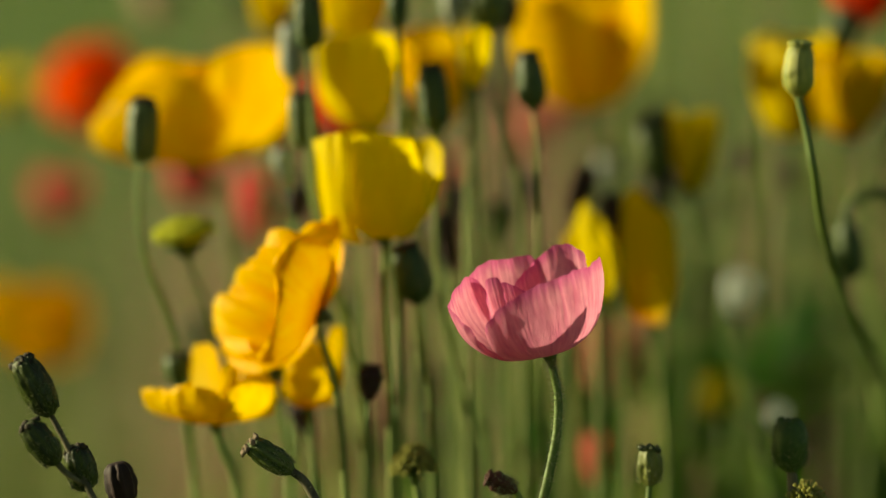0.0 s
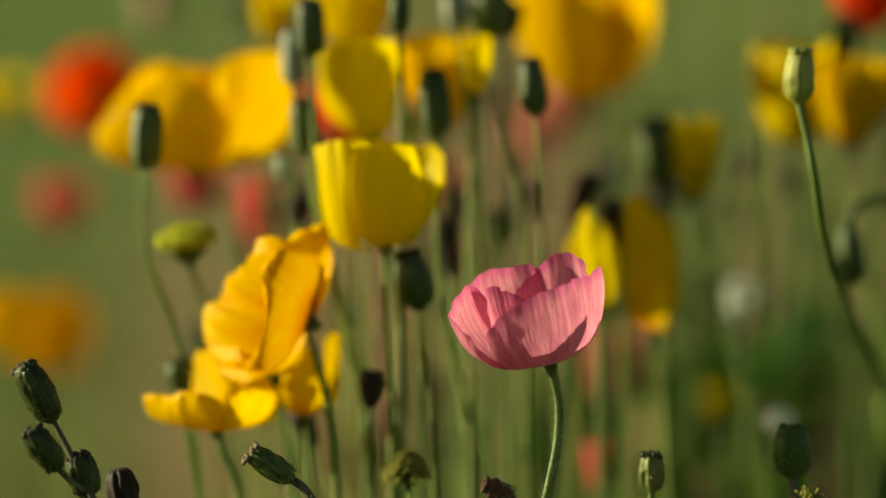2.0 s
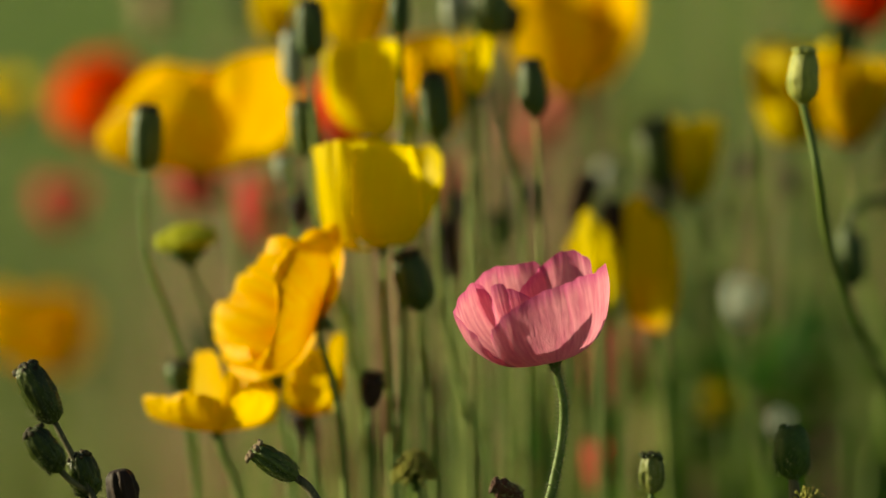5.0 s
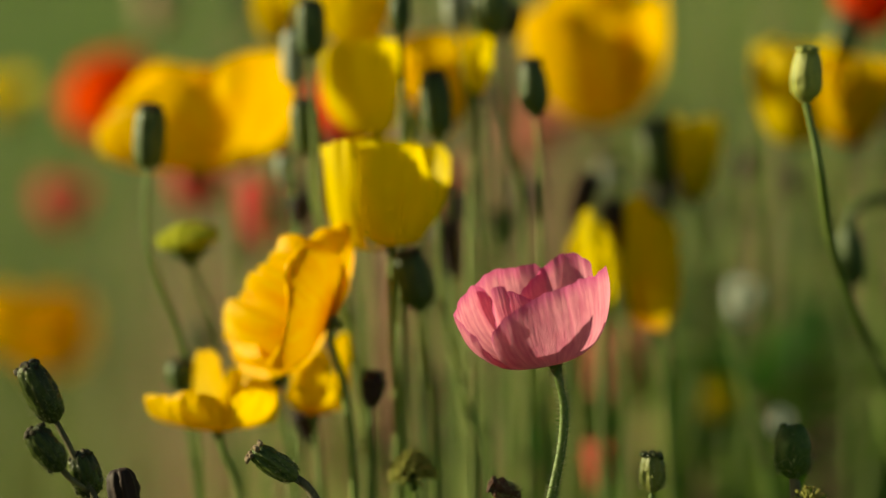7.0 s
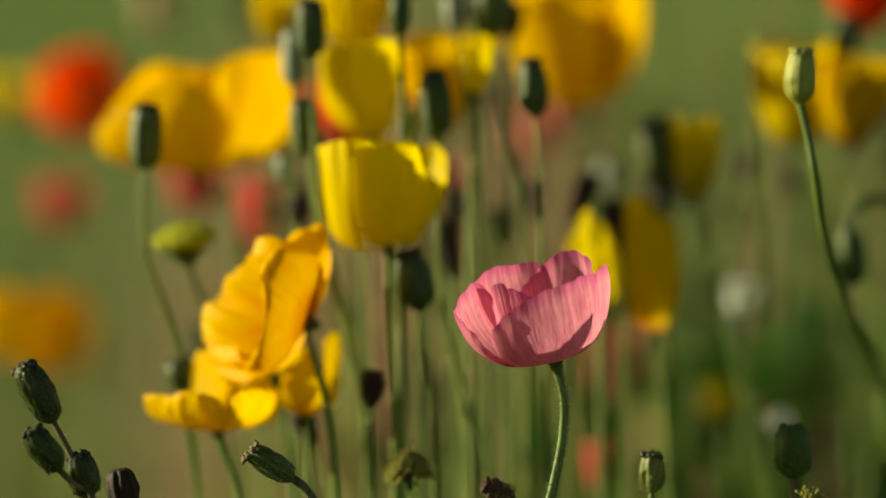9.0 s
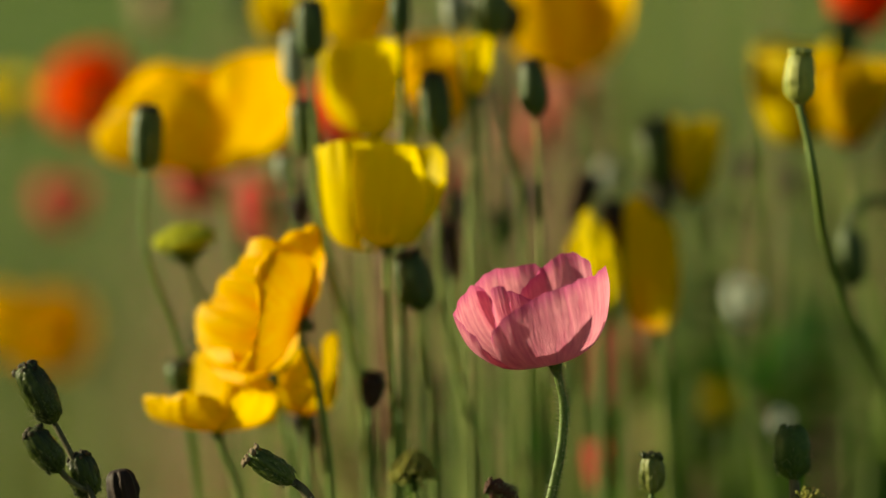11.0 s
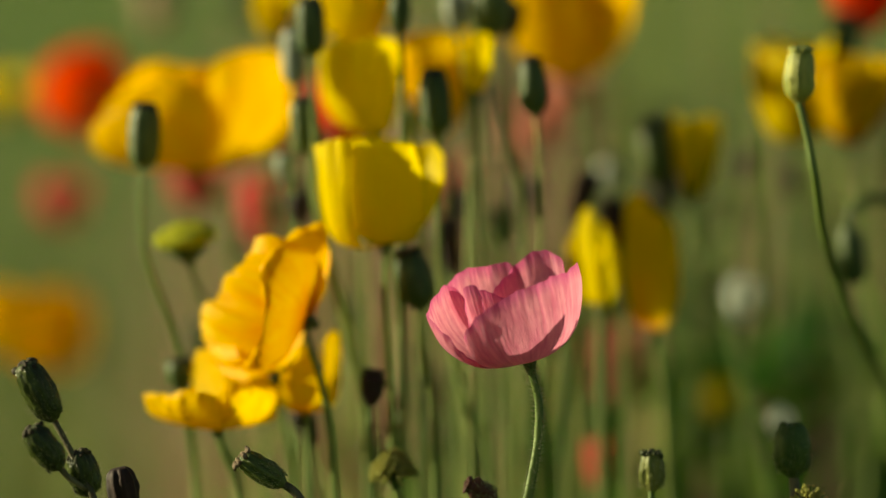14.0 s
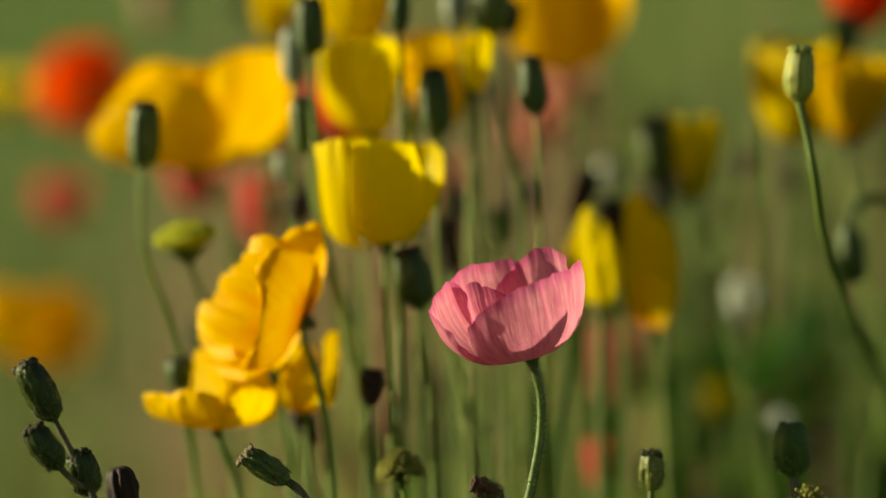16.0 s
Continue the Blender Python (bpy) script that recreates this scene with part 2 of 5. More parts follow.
def lathe(bm, profile, sides=20, ribs=0, depth=0.0, seed=0, rough=0.0, ridge=0.0):
    """A turned body of (radius, height) rings with lengthwise ribs and small unevenness."""
    profile = [(p.x, p.y) for p in curve_points([(r, z, 0) for r, z in profile], 3)] if rough else profile
    rings = []
    for r, z in profile:
        ring = []
        for k in range(sides):
            a = k * math.tau / sides
            q = r * (1 + depth * math.cos(ribs * a)) if ribs else r
            q *= 1 + rough * noise.noise(Vector((math.cos(a) * 3 + seed, math.sin(a) * 3, z * 320))) + 0.6 * rough * noise.noise(Vector((math.cos(a) * 7 + seed, math.sin(a) * 7, z * 900)))
            ring.append(bm.verts.new((q * math.cos(a), q * math.sin(a), z + ridge * math.cos(ribs * a))))
        rings.append(ring)
    for lo, hi in zip(rings, rings[1:]):
        for k in range(sides):
            bm.faces.new((lo[k], lo[(k + 1) % sides], hi[(k + 1) % sides], hi[k]))
    bm.faces.new(rings[0][::-1])
    bm.faces.new(rings[-1])
    return bm


def petal_mesh(az, half, R, H, phi=100, cut=0.22, ruffle=0.0012, crease=0.0006, notch=0.04, seed=0, lip=0.0, skew=0.0, belly=1.0, nu=26, nv=16):
    """A curved petal of a bowl: az and half (degrees) are its middle and half its width round the bowl's axis, R and H the
    bowl's radius and height, phi how far its wall turns up and in (90: upright), lip a turn outwards at the rim."""
    bm = bmesh.new()
    uv = bm.loops.layers.uv.new("UVMap")
    az, half, phi = radians(az), radians(half), radians(phi)
    rmax = math.sin(min(phi, math.pi / 2))
    zmax = 1 - math.cos(phi)
    grid, coord = [], {}
    for j in range(nv + 1):
        v = j / nv
        row = []
        for i in range(nu + 1):
            s = -1 + 2 * i / nu
            top = 1 - cut * abs(s) ** 2.6 + skew * s + notch * noise.noise(Vector((s * 3.1, seed * 7.3, 0.0))) * (1 - s * s) + 0.20 * notch * noise.noise(Vector((s * 11, seed * 3.7, 4.0)))
            vv = v * top
            width = half * (0.30 + 0.70 * math.sin(min(1.0, v * 1.5) * math.pi / 2))
            th = az + s * width
            f = vv * phi
            r = 0.0012 + R * (math.sin(f) / rmax) ** belly
            z = H * (1 - math.cos(f)) / zmax
            wave = noise.noise(Vector((s * 3.5 + seed * 5.1, vv * 1.6, seed))) * vv ** 2
            fold = noise.noise(Vector((s * 13 + seed * 3, vv * 1.2, seed + 9))) * vv
            r += ruffle * 2.2 * wave + crease * 1.6 * fold + lip * max(0.0, vv - 0.72) ** 1.5
            z += ruffle * 1.2 * noise.noise(Vector((s * 5.0, seed * 2.0, vv * 2))) * vv ** 3
            vert = bm.verts.new((r * math.cos(th), r * math.sin(th), z))
            coord[vert] = (s * half, v)
            row.append(vert)
        grid.append(row)
    for j in range(nv):
        for i in range(nu):
            f = bm.faces.new((grid[j][i], grid[j][i + 1], grid[j + 1][i + 1], grid[j + 1][i]))
            for loop in f.loops:
                loop[uv].uv = coord[loop.vert]
    return bm


def free_petal(rim, reach=0.75, rise=0.55, bulge=0.12, sink=0.0, ruffle=0.001, frill=0.0, crease=0.0003, seed=0, nu=40, nv=18):
    """A petal drawn up from the flower's base to a rim that bends freely. rim: a few places on it, each as degrees round the
    axis, millimetres from the axis and millimetres up it. reach: how far the wall runs outwards first; rise: how steeply it
    ends; bulge: how far it swells over its rim; frill: the rim's small waves."""
    bm = bmesh.new()
    uv = bm.loops.layers.uv.new("UVMap")
    stops = [Vector((r * math.cos(radians(a)), r * math.sin(radians(a)), z)) * 0.001 for a, r, z in rim]
    line = curve_points(stops, 12)
    runs = [0.0]
    for a, c in zip(line, line[1:]):
        runs.append(runs[-1] + (c - a).length)
    size = max(p.length for p in line)
    span = runs[-1] / size
    grid, coord, k = [], {}, 0
    for i in range(nu + 1):
        s = i / nu * runs[-1]
        while k < len(line) - 2 and runs[k + 1] < s:
            k += 1
        p = line[k].lerp(line[k + 1], (s - runs[k]) / max(1e-9, runs[k + 1] - runs[k]))
        u = (i / nu - 0.5) * span
        flat = Vector((p.x, p.y, 0.0))
        out = flat.normalized()
        r = flat.length
        b0 = out * 0.0012
        b1 = out * r * reach - Vector((0, 0, sink))
        b2 = p - Vector((0, 0, rise * p.z)) + out * r * bulge
        column = []
        for j in range(nv + 1):
            v = j / nv
            w = 1 - v
            q = b0 * w ** 3 + b1 * 3 * w * w * v + b2 * 3 * w * v * v + p * v ** 3
            wave = noise.noise(Vector((u * 3.2 + seed * 5.1, v * 1.6, seed)))
            fold = noise.noise(Vector((u * 12 + seed * 3, v * 1.2, seed + 9)))
            small = noise.noise(Vector((u * 9 + seed, v * 3.0, seed + 3)))
            q += out * (ruffle * 2.2 * wave * v * v + crease * 1.6 * fold * v + frill * 1.6 * small * v ** 4)
            q.z += (ruffle * noise.noise(Vector((u * 5.0, seed * 2.0, v * 2))) + frill * noise.noise(Vector((u * 11, seed * 4.0, 1.0)))) * v ** 3
            vert = bm.verts.new(q)
            coord[vert] = (u, v)
            column.append(vert)
        grid.append(column)
    for i in range(nu):
        for j in range(nv):
            f = bm.faces.new((grid[i][j], grid[i + 1][j], grid[i + 1][j + 1], grid[i][j + 1]))
            for loop in f.loops:
                loop[uv].uv = coord[loop.vert]
    return bm


def head_pose(p, left=0.0, near=0.0, spin=0.0):
    """A flower's head at p, its axis leaning to the left and towards the near side (degrees)."""
    return Matrix.Translation(p) @ Euler((radians(near), radians(-left), 0)).to_matrix().to_4x4() @ pose(0, 0, 0, 0, 0, spin)


def foot_of(path):
    """Where a stem that comes down the path stands on the ground."""
    a, b = Vector(path[-2]), Vector(path[-1])
    d = (b - a)
    d = d / max(0.02, -d.z)
    return Vector((b.x + d.x * b.z * 0.4, b.y + d.y * b.z * 0.2, 0.0))


def plant(name, path, material, radius=0.0016, label="", category="poppy", group="", hairs=0, taper=0.75):
    """An Empty on the ground with a stem that follows the path from the head down to the ground."""
    foot = foot_of(path)
    root = new(name)
    root.location = foot
    root.empty_display_size = 0.02
    tagged(root, label, category, group)
    pts = [Vector(p) - foot for p in path]
    last = pts[-1]
    pts += [Vector((last.x * 0.45, last.y * 0.45, last.z * 0.5)), Vector((0, 0, -0.004))]
    line = curve_points(pts, 7)
    bm = tube(bmesh.new(), line, lambda u: radius * (taper + (1.15 - taper) * u), 9)
    stem = part("stem", bm, material, root)
    if hairs:
        rnd = random.Random(len(name) + hairs)
        hb = bmesh.new()
        usable = [p for p in line if p.z > 0.30]
        for _ in range(hairs):
            k = rnd.randrange(len(usable) - 1)
            p = usable[k].lerp(usable[k + 1], rnd.random())
            a = rnd.random() * math.tau
            out = Vector((math.cos(a), math.sin(a), rnd.uniform(-0.1, 0.5))).normalized()
            L = rnd.uniform(0.0010, 0.0028)
            q = p + out * radius * 0.8
            side = out.cross(Vector((0, 0, 1))).normalized() * 0.00008
            up = side.cross(out).normalized() * 0.00008
            tri = [hb.verts.new(q + side), hb.verts.new(q - side * 0.5 + up), hb.verts.new(q - side * 0.5 - up), hb.verts.new(q + out * L)]
            for x, y, z in ((0, 1, 3), (1, 2, 3), (2, 0, 3)):
                hb.faces.new((tri[x], tri[y], tri[z]))
        tagged(part("stem_hairs", hb, HAIR, stem, smooth=False), kind="stuff")
    return root, foot


def poppy(path, petals, material, label, left=0.0, near=0.0, spin=0.0, radius=0.0016, stem=None, group="poppies in bloom",
          heart=True, hairs=0, calyx=0.0035, nu=26, vessel=1.0):
    """A poppy in bloom: stem, receptacle, each petal, seed vessel and stamens."""
    root, foot = plant("poppy", path, stem or STEM, radius, label, "poppy", group, hairs)
    m = Matrix.Translation(-foot) @ head_pose(path[0], left, near, spin)
    for k, p in enumerate(petals):
        q = dict(p)
        mat = q.pop("mat", material)
        q.setdefault("seed", k + 1 + 10 * abs(path[0][0]))
        part("petal", free_petal(**{"nu": nu, **q}) if "rim" in q else petal_mesh(nu=nu, **q), mat, root, matrix=m)
    if calyx:
        part("receptacle", lathe(bmesh.new(), [(radius * 0.9, -calyx * 1.1), (calyx * 0.62, -calyx * 0.5), (calyx * 0.8, 0), (calyx * 0.5, calyx * 0.35)], 12), POD, root, matrix=m)
    if heart:
        h = max(p.get("H", 0.032) for p in petals) * 0.42 * vessel
        pod = part("seed_vessel", lathe(bmesh.new(), [(0.002, 0.001), (0.0042 * vessel, h * 0.35), (0.0048 * vessel, h * 0.7), (0.0040 * vessel, h * 0.93), (0.0052 * vessel, h * 0.96), (0.0045 * vessel, h), (0.0012, h * 1.03)], 16, 8, 0.06), PALE_POD, root, matrix=m)
        rnd = random.Random(5)
        sb = bmesh.new()
        for k in range(46):
            a, L, tilt = rnd.random() * math.tau, h * rnd.uniform(0.7, 1.15), rnd.uniform(0.2, 0.6)
            tip = Vector((math.cos(a) * math.sin(tilt), math.sin(a) * math.sin(tilt), math.cos(tilt))) * L
            tube(sb, [Vector((0, 0, 0.001)), tip * 0.5 + Vector((0, 0, 0.0006)), tip], lambda u: 0.00016, 3)
            bmesh.ops.create_icosphere(sb, subdivisions=1, radius=0.0007, matrix=Matrix.Translation(tip))
        tagged(part("stamens", sb, STAMEN, root, matrix=m), kind="stuff")
    return root


def pod_plant(path, w, h, material, label, left=0.0, near=0.0, radius=0.0013, stem=None, kind="capsule", ribs=9, group="poppy seed pods",
              crown=True, category="seed pod", hairs=0):
    """A stalk with a seed pod or a closed bud on it: capsule with ribs and a rayed lid, or an egg-shaped bud."""
    root, foot = plant("seed_pod_stalk" if kind in ("capsule", "barrel", "urn") else "poppy_bud", path, stem or STEM, radius, label, category, group, hairs)
    add_pod(root, Matrix.Translation(-foot) @ head_pose(path[0], left, near), w, h, material, kind, ribs, crown, path[0][0])
    return root


def add_pod(root, m, w, h, material, kind="capsule", ribs=9, crown=True, seed=0.0):
    r = w / 2
    if kind == "capsule":
        prof = [(r * 0.25, -h * 0.03), (r * 0.42, h * 0.02), (r * 0.70, h * 0.14), (r * 0.90, h * 0.32), (r, h * 0.55), (r * 0.98, h * 0.74), (r * 0.86, h * 0.88), (r * 0.62, h * 0.93)]
    elif kind == "barrel":
        prof = [(r * 0.36, -h * 0.06), (r * 0.42, -h * 0.02), (r * 0.66, h * 0.01), (r * 0.90, h * 0.10), (r, h * 0.28), (r * 1.02, h * 0.5), (r * 0.98, h * 0.72), (r * 0.88, h * 0.88), (r * 0.60, h * 0.95)]
    elif kind == "urn":
        prof = [(r * 0.34, -h * 0.05), (r * 0.42, -h * 0.01), (r * 0.64, h * 0.04), (r * 0.90, h * 0.16), (r, h * 0.36), (r * 0.97, h * 0.56), (r * 0.86, h * 0.76), (r * 0.74, h * 0.88), (r * 0.55, h * 0.95)]
    elif kind == "bud":
        prof = [(r * 0.30, -h * 0.02), (r * 0.60, h * 0.06), (r * 0.90, h * 0.22), (r, h * 0.45), (r * 0.97, h * 0.68), (r * 0.84, h * 0.86), (r * 0.60, h * 0.97), (r * 0.15, h)]
    else:
        prof = [(r * 0.25, -h * 0.02), (r * 0.55, h * 0.12), (r * 0.8, h * 0.35), (r * 0.85, h * 0.55), (r, h * 0.72), (r * 0.7, h * 0.86), (r * 0.9, h * 0.95), (r * 0.2, h)]
    dry = kind in ("capsule", "barrel", "urn")
    body = part("capsule" if dry else "bud", lathe(bmesh.new(), prof, 36 if ribs else 18, ribs, 0.05 if dry else 0.09, seed * 9, 0.07 if dry else 0.13), material, root, matrix=m)
    if crown:
        bm = lathe(bmesh.new(), [(r * 0.5, h * 0.90), (r * 0.76, h * 0.93), (r * 0.82, h * 0.96), (r * 0.66, h * 0.995), (r * 0.4, h * 1.02), (r * 0.1, h * 1.03)], 36, 9, 0.07, ridge=h * 0.012)
        part("lid", bm, PALE_POD if material is PALE_POD else CROWN, body)
    return body


def petals_cup(R, H, n=4, start=0, half=62, **more):
    """Outer and inner petals of a cup, every second one inside."""
    return [dict(az=start + k * 360 / n, half=half, R=R * (1 if k % 2 == 0 else 0.93), H=H * (1 if k % 2 == 0 else 1.03), **more) for k in range(n)]


# ---- ground and meadow ----
def build_ground():
    bm = bmesh.new()
    n, size = 60, 260.0
    grid = []
    for j in range(n + 1):
        row = []
        for i in range(n + 1):
            x, y = (2 * i / n - 1), (2 * j / n - 1)
            x, y = size * x * abs(x) ** 1.6, size * y * abs(y) ** 1.6
            far = min(1.0, math.hypot(x, y) / 20)
            row.append(bm.verts.new((x, y, -0.001 + 0.25 * far * noise.noise(Vector((x * 0.05, y * 0.05, 0))))))
        grid.append(row)
    for j in range(n):
        for i in range(n):
            bm.faces.new((grid[j][i], grid[j][i + 1], grid[j + 1][i + 1], grid[j + 1][i]))
    me = bpy.data.meshes.new("ground")
    bm.to_mesh(me)
    bm.free()
    me.materials.append(ground_material())
    me.polygons.foreach_set("use_smooth", [True] * len(me.polygons))
    tagged(new("ground", me), "green meadow ground with short grass", "ground", kind="structure")


def blades(name, label, material, count, area, height, width, seed, bend=0.5, density=None, wide=False):
    """Many grass blades, each bent, in one mesh. area: x (as a share of the distance, or in metres if wide) and the range of distances."""
    rnd = random.Random(seed)
    verts, faces = [], []
    (x0, x1), (y0, y1) = area
    made = 0
    while made < count:
        y = y0 + (y1 - y0) * rnd.random() ** 1.3
        x = rnd.uniform(x0, x1) * (1.0 if wide else y)
        if density and rnd.random() > density(x, y):
            continue
        made += 1
        h = rnd.uniform(*height)
        a = rnd.random() * math.tau
        lean = rnd.uniform(0.1, 1.0) * bend * h
        dx, dy = math.cos(a) * lean, math.sin(a) * lean
        b = rnd.random() * math.tau
        w = rnd.uniform(*width) / 2
        sx, sy = math.cos(b) * w, math.sin(b) * w
        k = len(verts)
        verts += [(x - sx, y - sy, 0), (x + sx, y + sy, 0), (x + dx * 0.35 + sx * 0.8, y + dy * 0.35 + sy * 0.8, h * 0.6), (x + dx * 0.35 - sx * 0.8, y + dy * 0.35 - sy * 0.8, h * 0.6), (x + dx, y + dy, h)]
        faces += [(k, k + 1, k + 2, k + 3), (k + 3, k + 2, k + 4)]
    me = bpy.data.meshes.new(name)
    me.from_pydata(verts, [], faces)
    me.materials.append(material)
    tagged(new(name, me), label, "grass", kind="stuff")


def patch(x0, x1, y0, y1, soft, seed):
    """How thick the grass stands at a place: full within the patch, thinning out unevenly towards its edge."""
    def density(x, y):
        inner = min(x - x0, x1 - x, y - y0, y1 - y) / soft
        return max(0.0, min(1.0, inner + 0.9 * noise.noise(Vector((x * 1.7, y * 1.7, seed))) + 0.35 * noise.noise(Vector((x * 6, y * 6, seed)))))
    return density


def leafage(name, label, count, centre, spread, zrange, size, seed):
    """A low clump of lobed dark leaves on thin stalks, as one mesh."""
    rnd = random.Random(seed)
    verts, faces = [], []
    for _ in range(count):
        x, y = centre[0] + rnd.gauss(0, spread[0]), centre[1] + rnd.gauss(0, spread[1])
        z = rnd.uniform(*zrange) * (0.6 + 0.4 * rnd.random())
        a, up, L = rnd.random() * math.tau, rnd.uniform(-0.2, 0.9), rnd.uniform(*size)
        d = Vector((math.cos(a), math.sin(a), up)).normalized()
        s = d.cross(Vector((0, 0, 1))).normalized()
        n = s.cross(d)
        p = Vector((x, y, z))
        outline = [0.10, 0.34, 0.20, 0.42, 0.24, 0.34, 0.14, 0.0]
        k = len(verts)
        for i, w in enumerate(outline):
            u = i / (len(outline) - 1)
            c = p + d * L * u - n * L * 0.35 * u * u
            verts += [c + s * w * L + n * 0.06 * L, c, c - s * w * L + n * 0.06 * L]
        for i in range(len(outline) - 1):
            b = k + 3 * i
            faces += [(b, b + 1, b + 4, b + 3), (b + 1, b + 2, b + 5, b + 4)]
        k = len(verts)
        verts += [(x - 0.001, y, 0), (x + 0.001, y, 0), p + Vector((0.001, 0, 0)), p + Vector((-0.001, 0, 0))]
        faces.append((k, k + 1, k + 2, k + 3))
    me = bpy.data.meshes.new(name)
    me.from_pydata(verts, [], faces)
    me.materials.append(LEAF)
    tagged(new(name, me), label, "foliage", kind="stuff")


build_ground()
blades("lawn_grass", "short bright green grass of the meadow behind the bed", LAWN, 80000, ((-4.2, 4.2), (3.2, 16.0)), (0.04, 0.11), (0.004, 0.008), 3, wide=True, density=patch(-4.2, 4.2, 3.2, 16.0, 1.2, 3.0))
blades("tall_grass", "long green grass blades between the poppies", GRASS, 13000, ((-1.3, 1.3), (1.9, 4.4)), (0.08, 0.22), (0.003, 0.007), 4, wide=True, density=patch(-1.3, 1.3, 1.9, 4.4, 0.5, 5.0))
blades("dry_grass", "long pale dry grass blades behind the bed", DRY, 330, ((-0.085, 0.0), (2.7, 4.8)), (0.14, 0.36), (0.003, 0.006), 5)
blades("brown_stem_thicket", "thin dry brown stems crowded behind the poppies", BROWN, 720, ((-0.035, 0.026), (2.5, 3.7)), (0.28, 0.52), (0.0025, 0.0045), 15, 0.12)
blades("brown_stem_scatter", "sparse thin dry brown stems at the side of the bed", BROWN, 310, ((-0.056, -0.030), (2.5, 3.9)), (0.24, 0.46), (0.0006, 0.0013), 19, 0.16)
blades("olive_stem_thicket", "thin olive stems in the back of the bed", OLIVE, 320, ((-0.02, 0.10), (2.6, 4.2)), (0.30, 0.60), (0.0020, 0.0040), 16, 0.14)
blades("pale_stem_thicket", "scattered thin pale brown stems behind the bed", BROWN, 30, ((0.02, 0.10), (2.4, 3.3)), (0.34, 0.66), (0.0025, 0.0045), 17, 0.12)
blades("foreground_grass", "short grass at the feet of the poppies", GRASS, 12000, ((-1.5, 1.5), (-0.5, 2.6)), (0.05, 0.15), (0.002, 0.005), 6, wide=True, density=patch(-1.5, 1.5, -0.5, 2.6, 0.5, 7.0))
blades("tan_stem_thicket", "thin tan and pinkish stems before the dark leaves", BROWN, 6, ((0.040, 0.092), (2.16, 2.40)), (0.36, 0.52), (0.0025, 0.0045), 23, 0.2)
blades("green_stem_thicket", "thin pale green stems before the dark leaves", GRASS, 13, ((0.040, 0.092), (2.12, 2.40)), (0.34, 0.56), (0.0025, 0.0045), 24, 0.25)
leafage("leaf_clump", "dark green lobed leaves low among the stems", 1600, (0.1613, 2.46), (0.078, 0.10), (0.08, 0.34), (0.03, 0.06), 8)
leafage("leaf_clump", "dark green lobed leaves low among the stems", 260, (0.0966, 2.36), (0.022, 0.05), (0.10, 0.31), (0.02, 0.045), 18)
leafage("leaf_clump", "dark green lobed leaves low among the stems", 160, (-0.1625, 2.9), (0.08, 0.2), (0.05, 0.16), (0.03, 0.06), 9)

# ---- the pink poppy ----
pink = poppy([(0.0345, 1.8356, 0.3858), (0.0357, 1.8350, 0.3800), (0.0378, 1.8340, 0.3710), (0.0376, 1.8326, 0.3570), (0.0347, 1.8308, 0.3406), (0.0318, 1.8293, 0.3262)],
    [dict(rim=((209, 22.3, 11.9), (214, 25.4, 16.9), (223, 24.8, 21.2), (237, 23.1, 25.6), (258, 21.6, 28.6), (280, 21.2, 30.9), (301, 21.9, 31.6), (323, 23.1, 31.8), (347, 24.6, 31.8), (358, 25.2, 31.7), (19, 24.7, 27.0), (34, 25.5, 21.1)), seed=3, ruffle=0.0004, reach=0.80, rise=0.56, bulge=0.0, frill=0.0009, crease=0.0003, nu=72),
     dict(rim=((194, 15.1, 2.6), (202, 21.7, 7.1), (204, 27.9, 16.0), (195, 30.7, 21.8), (181, 32.1, 25.4), (167, 30.4, 28.1), (153, 28.9, 30.6), (146, 28.9, 31.2), (139, 27.5, 28.6), (135, 24.9, 23.0)), seed=5, ruffle=0.0005, reach=0.76, rise=0.5, bulge=0.03, frill=0.0007, crease=0.0003),
     dict(rim=((145, 30.2, 29.1), (136, 30.5, 31.1), (123, 30.4, 32.3), (111, 30.6, 32.3), (99, 30.8, 31.3), (90, 30.4, 30.9), (85, 30.2, 28.3)), seed=8, ruffle=0.0006, bulge=0.05, frill=0.0008, crease=0.0003),
     dict(rim=((116, 21.6, 21.7), (99, 26.1, 25.6), (89, 29.1, 28.1), (82, 30.6, 29.8), (75, 31.6, 31.9), (64, 31.6, 32.4), (53, 30.5, 30.5), (43, 27.7, 27.9), (32, 24.0, 24.9), (23, 21.4, 21.2)), seed=9, ruffle=0.0008, bulge=0.04, frill=0.0010, crease=0.0003),
     dict(rim=((212, 21.7, 16.1), (208, 20.1, 24.8), (198, 17.7, 32.9), (202, 15.0, 33.3), (210, 13.8, 30.4), (222, 15.5, 25.0)), seed=13, ruffle=0.0005, reach=0.7, rise=0.5, bulge=0.0, frill=0.0006, crease=0.0003),
     dict(rim=((170, 13.1, 22.0), (158, 13.3, 28.2), (148, 9.1, 26.7), (143, 4.1, 23.6), (158, 1.0, 22.9)), seed=14, ruffle=0.0005, reach=0.7, rise=0.5, bulge=0.0, frill=0.0005, crease=0.0003)],
    PINK, "pink poppy with ruffled veined petals on a hairy stem", left=13, near=6, radius=0.0018, hairs=1500, calyx=0.0036, nu=60, vessel=0.8)

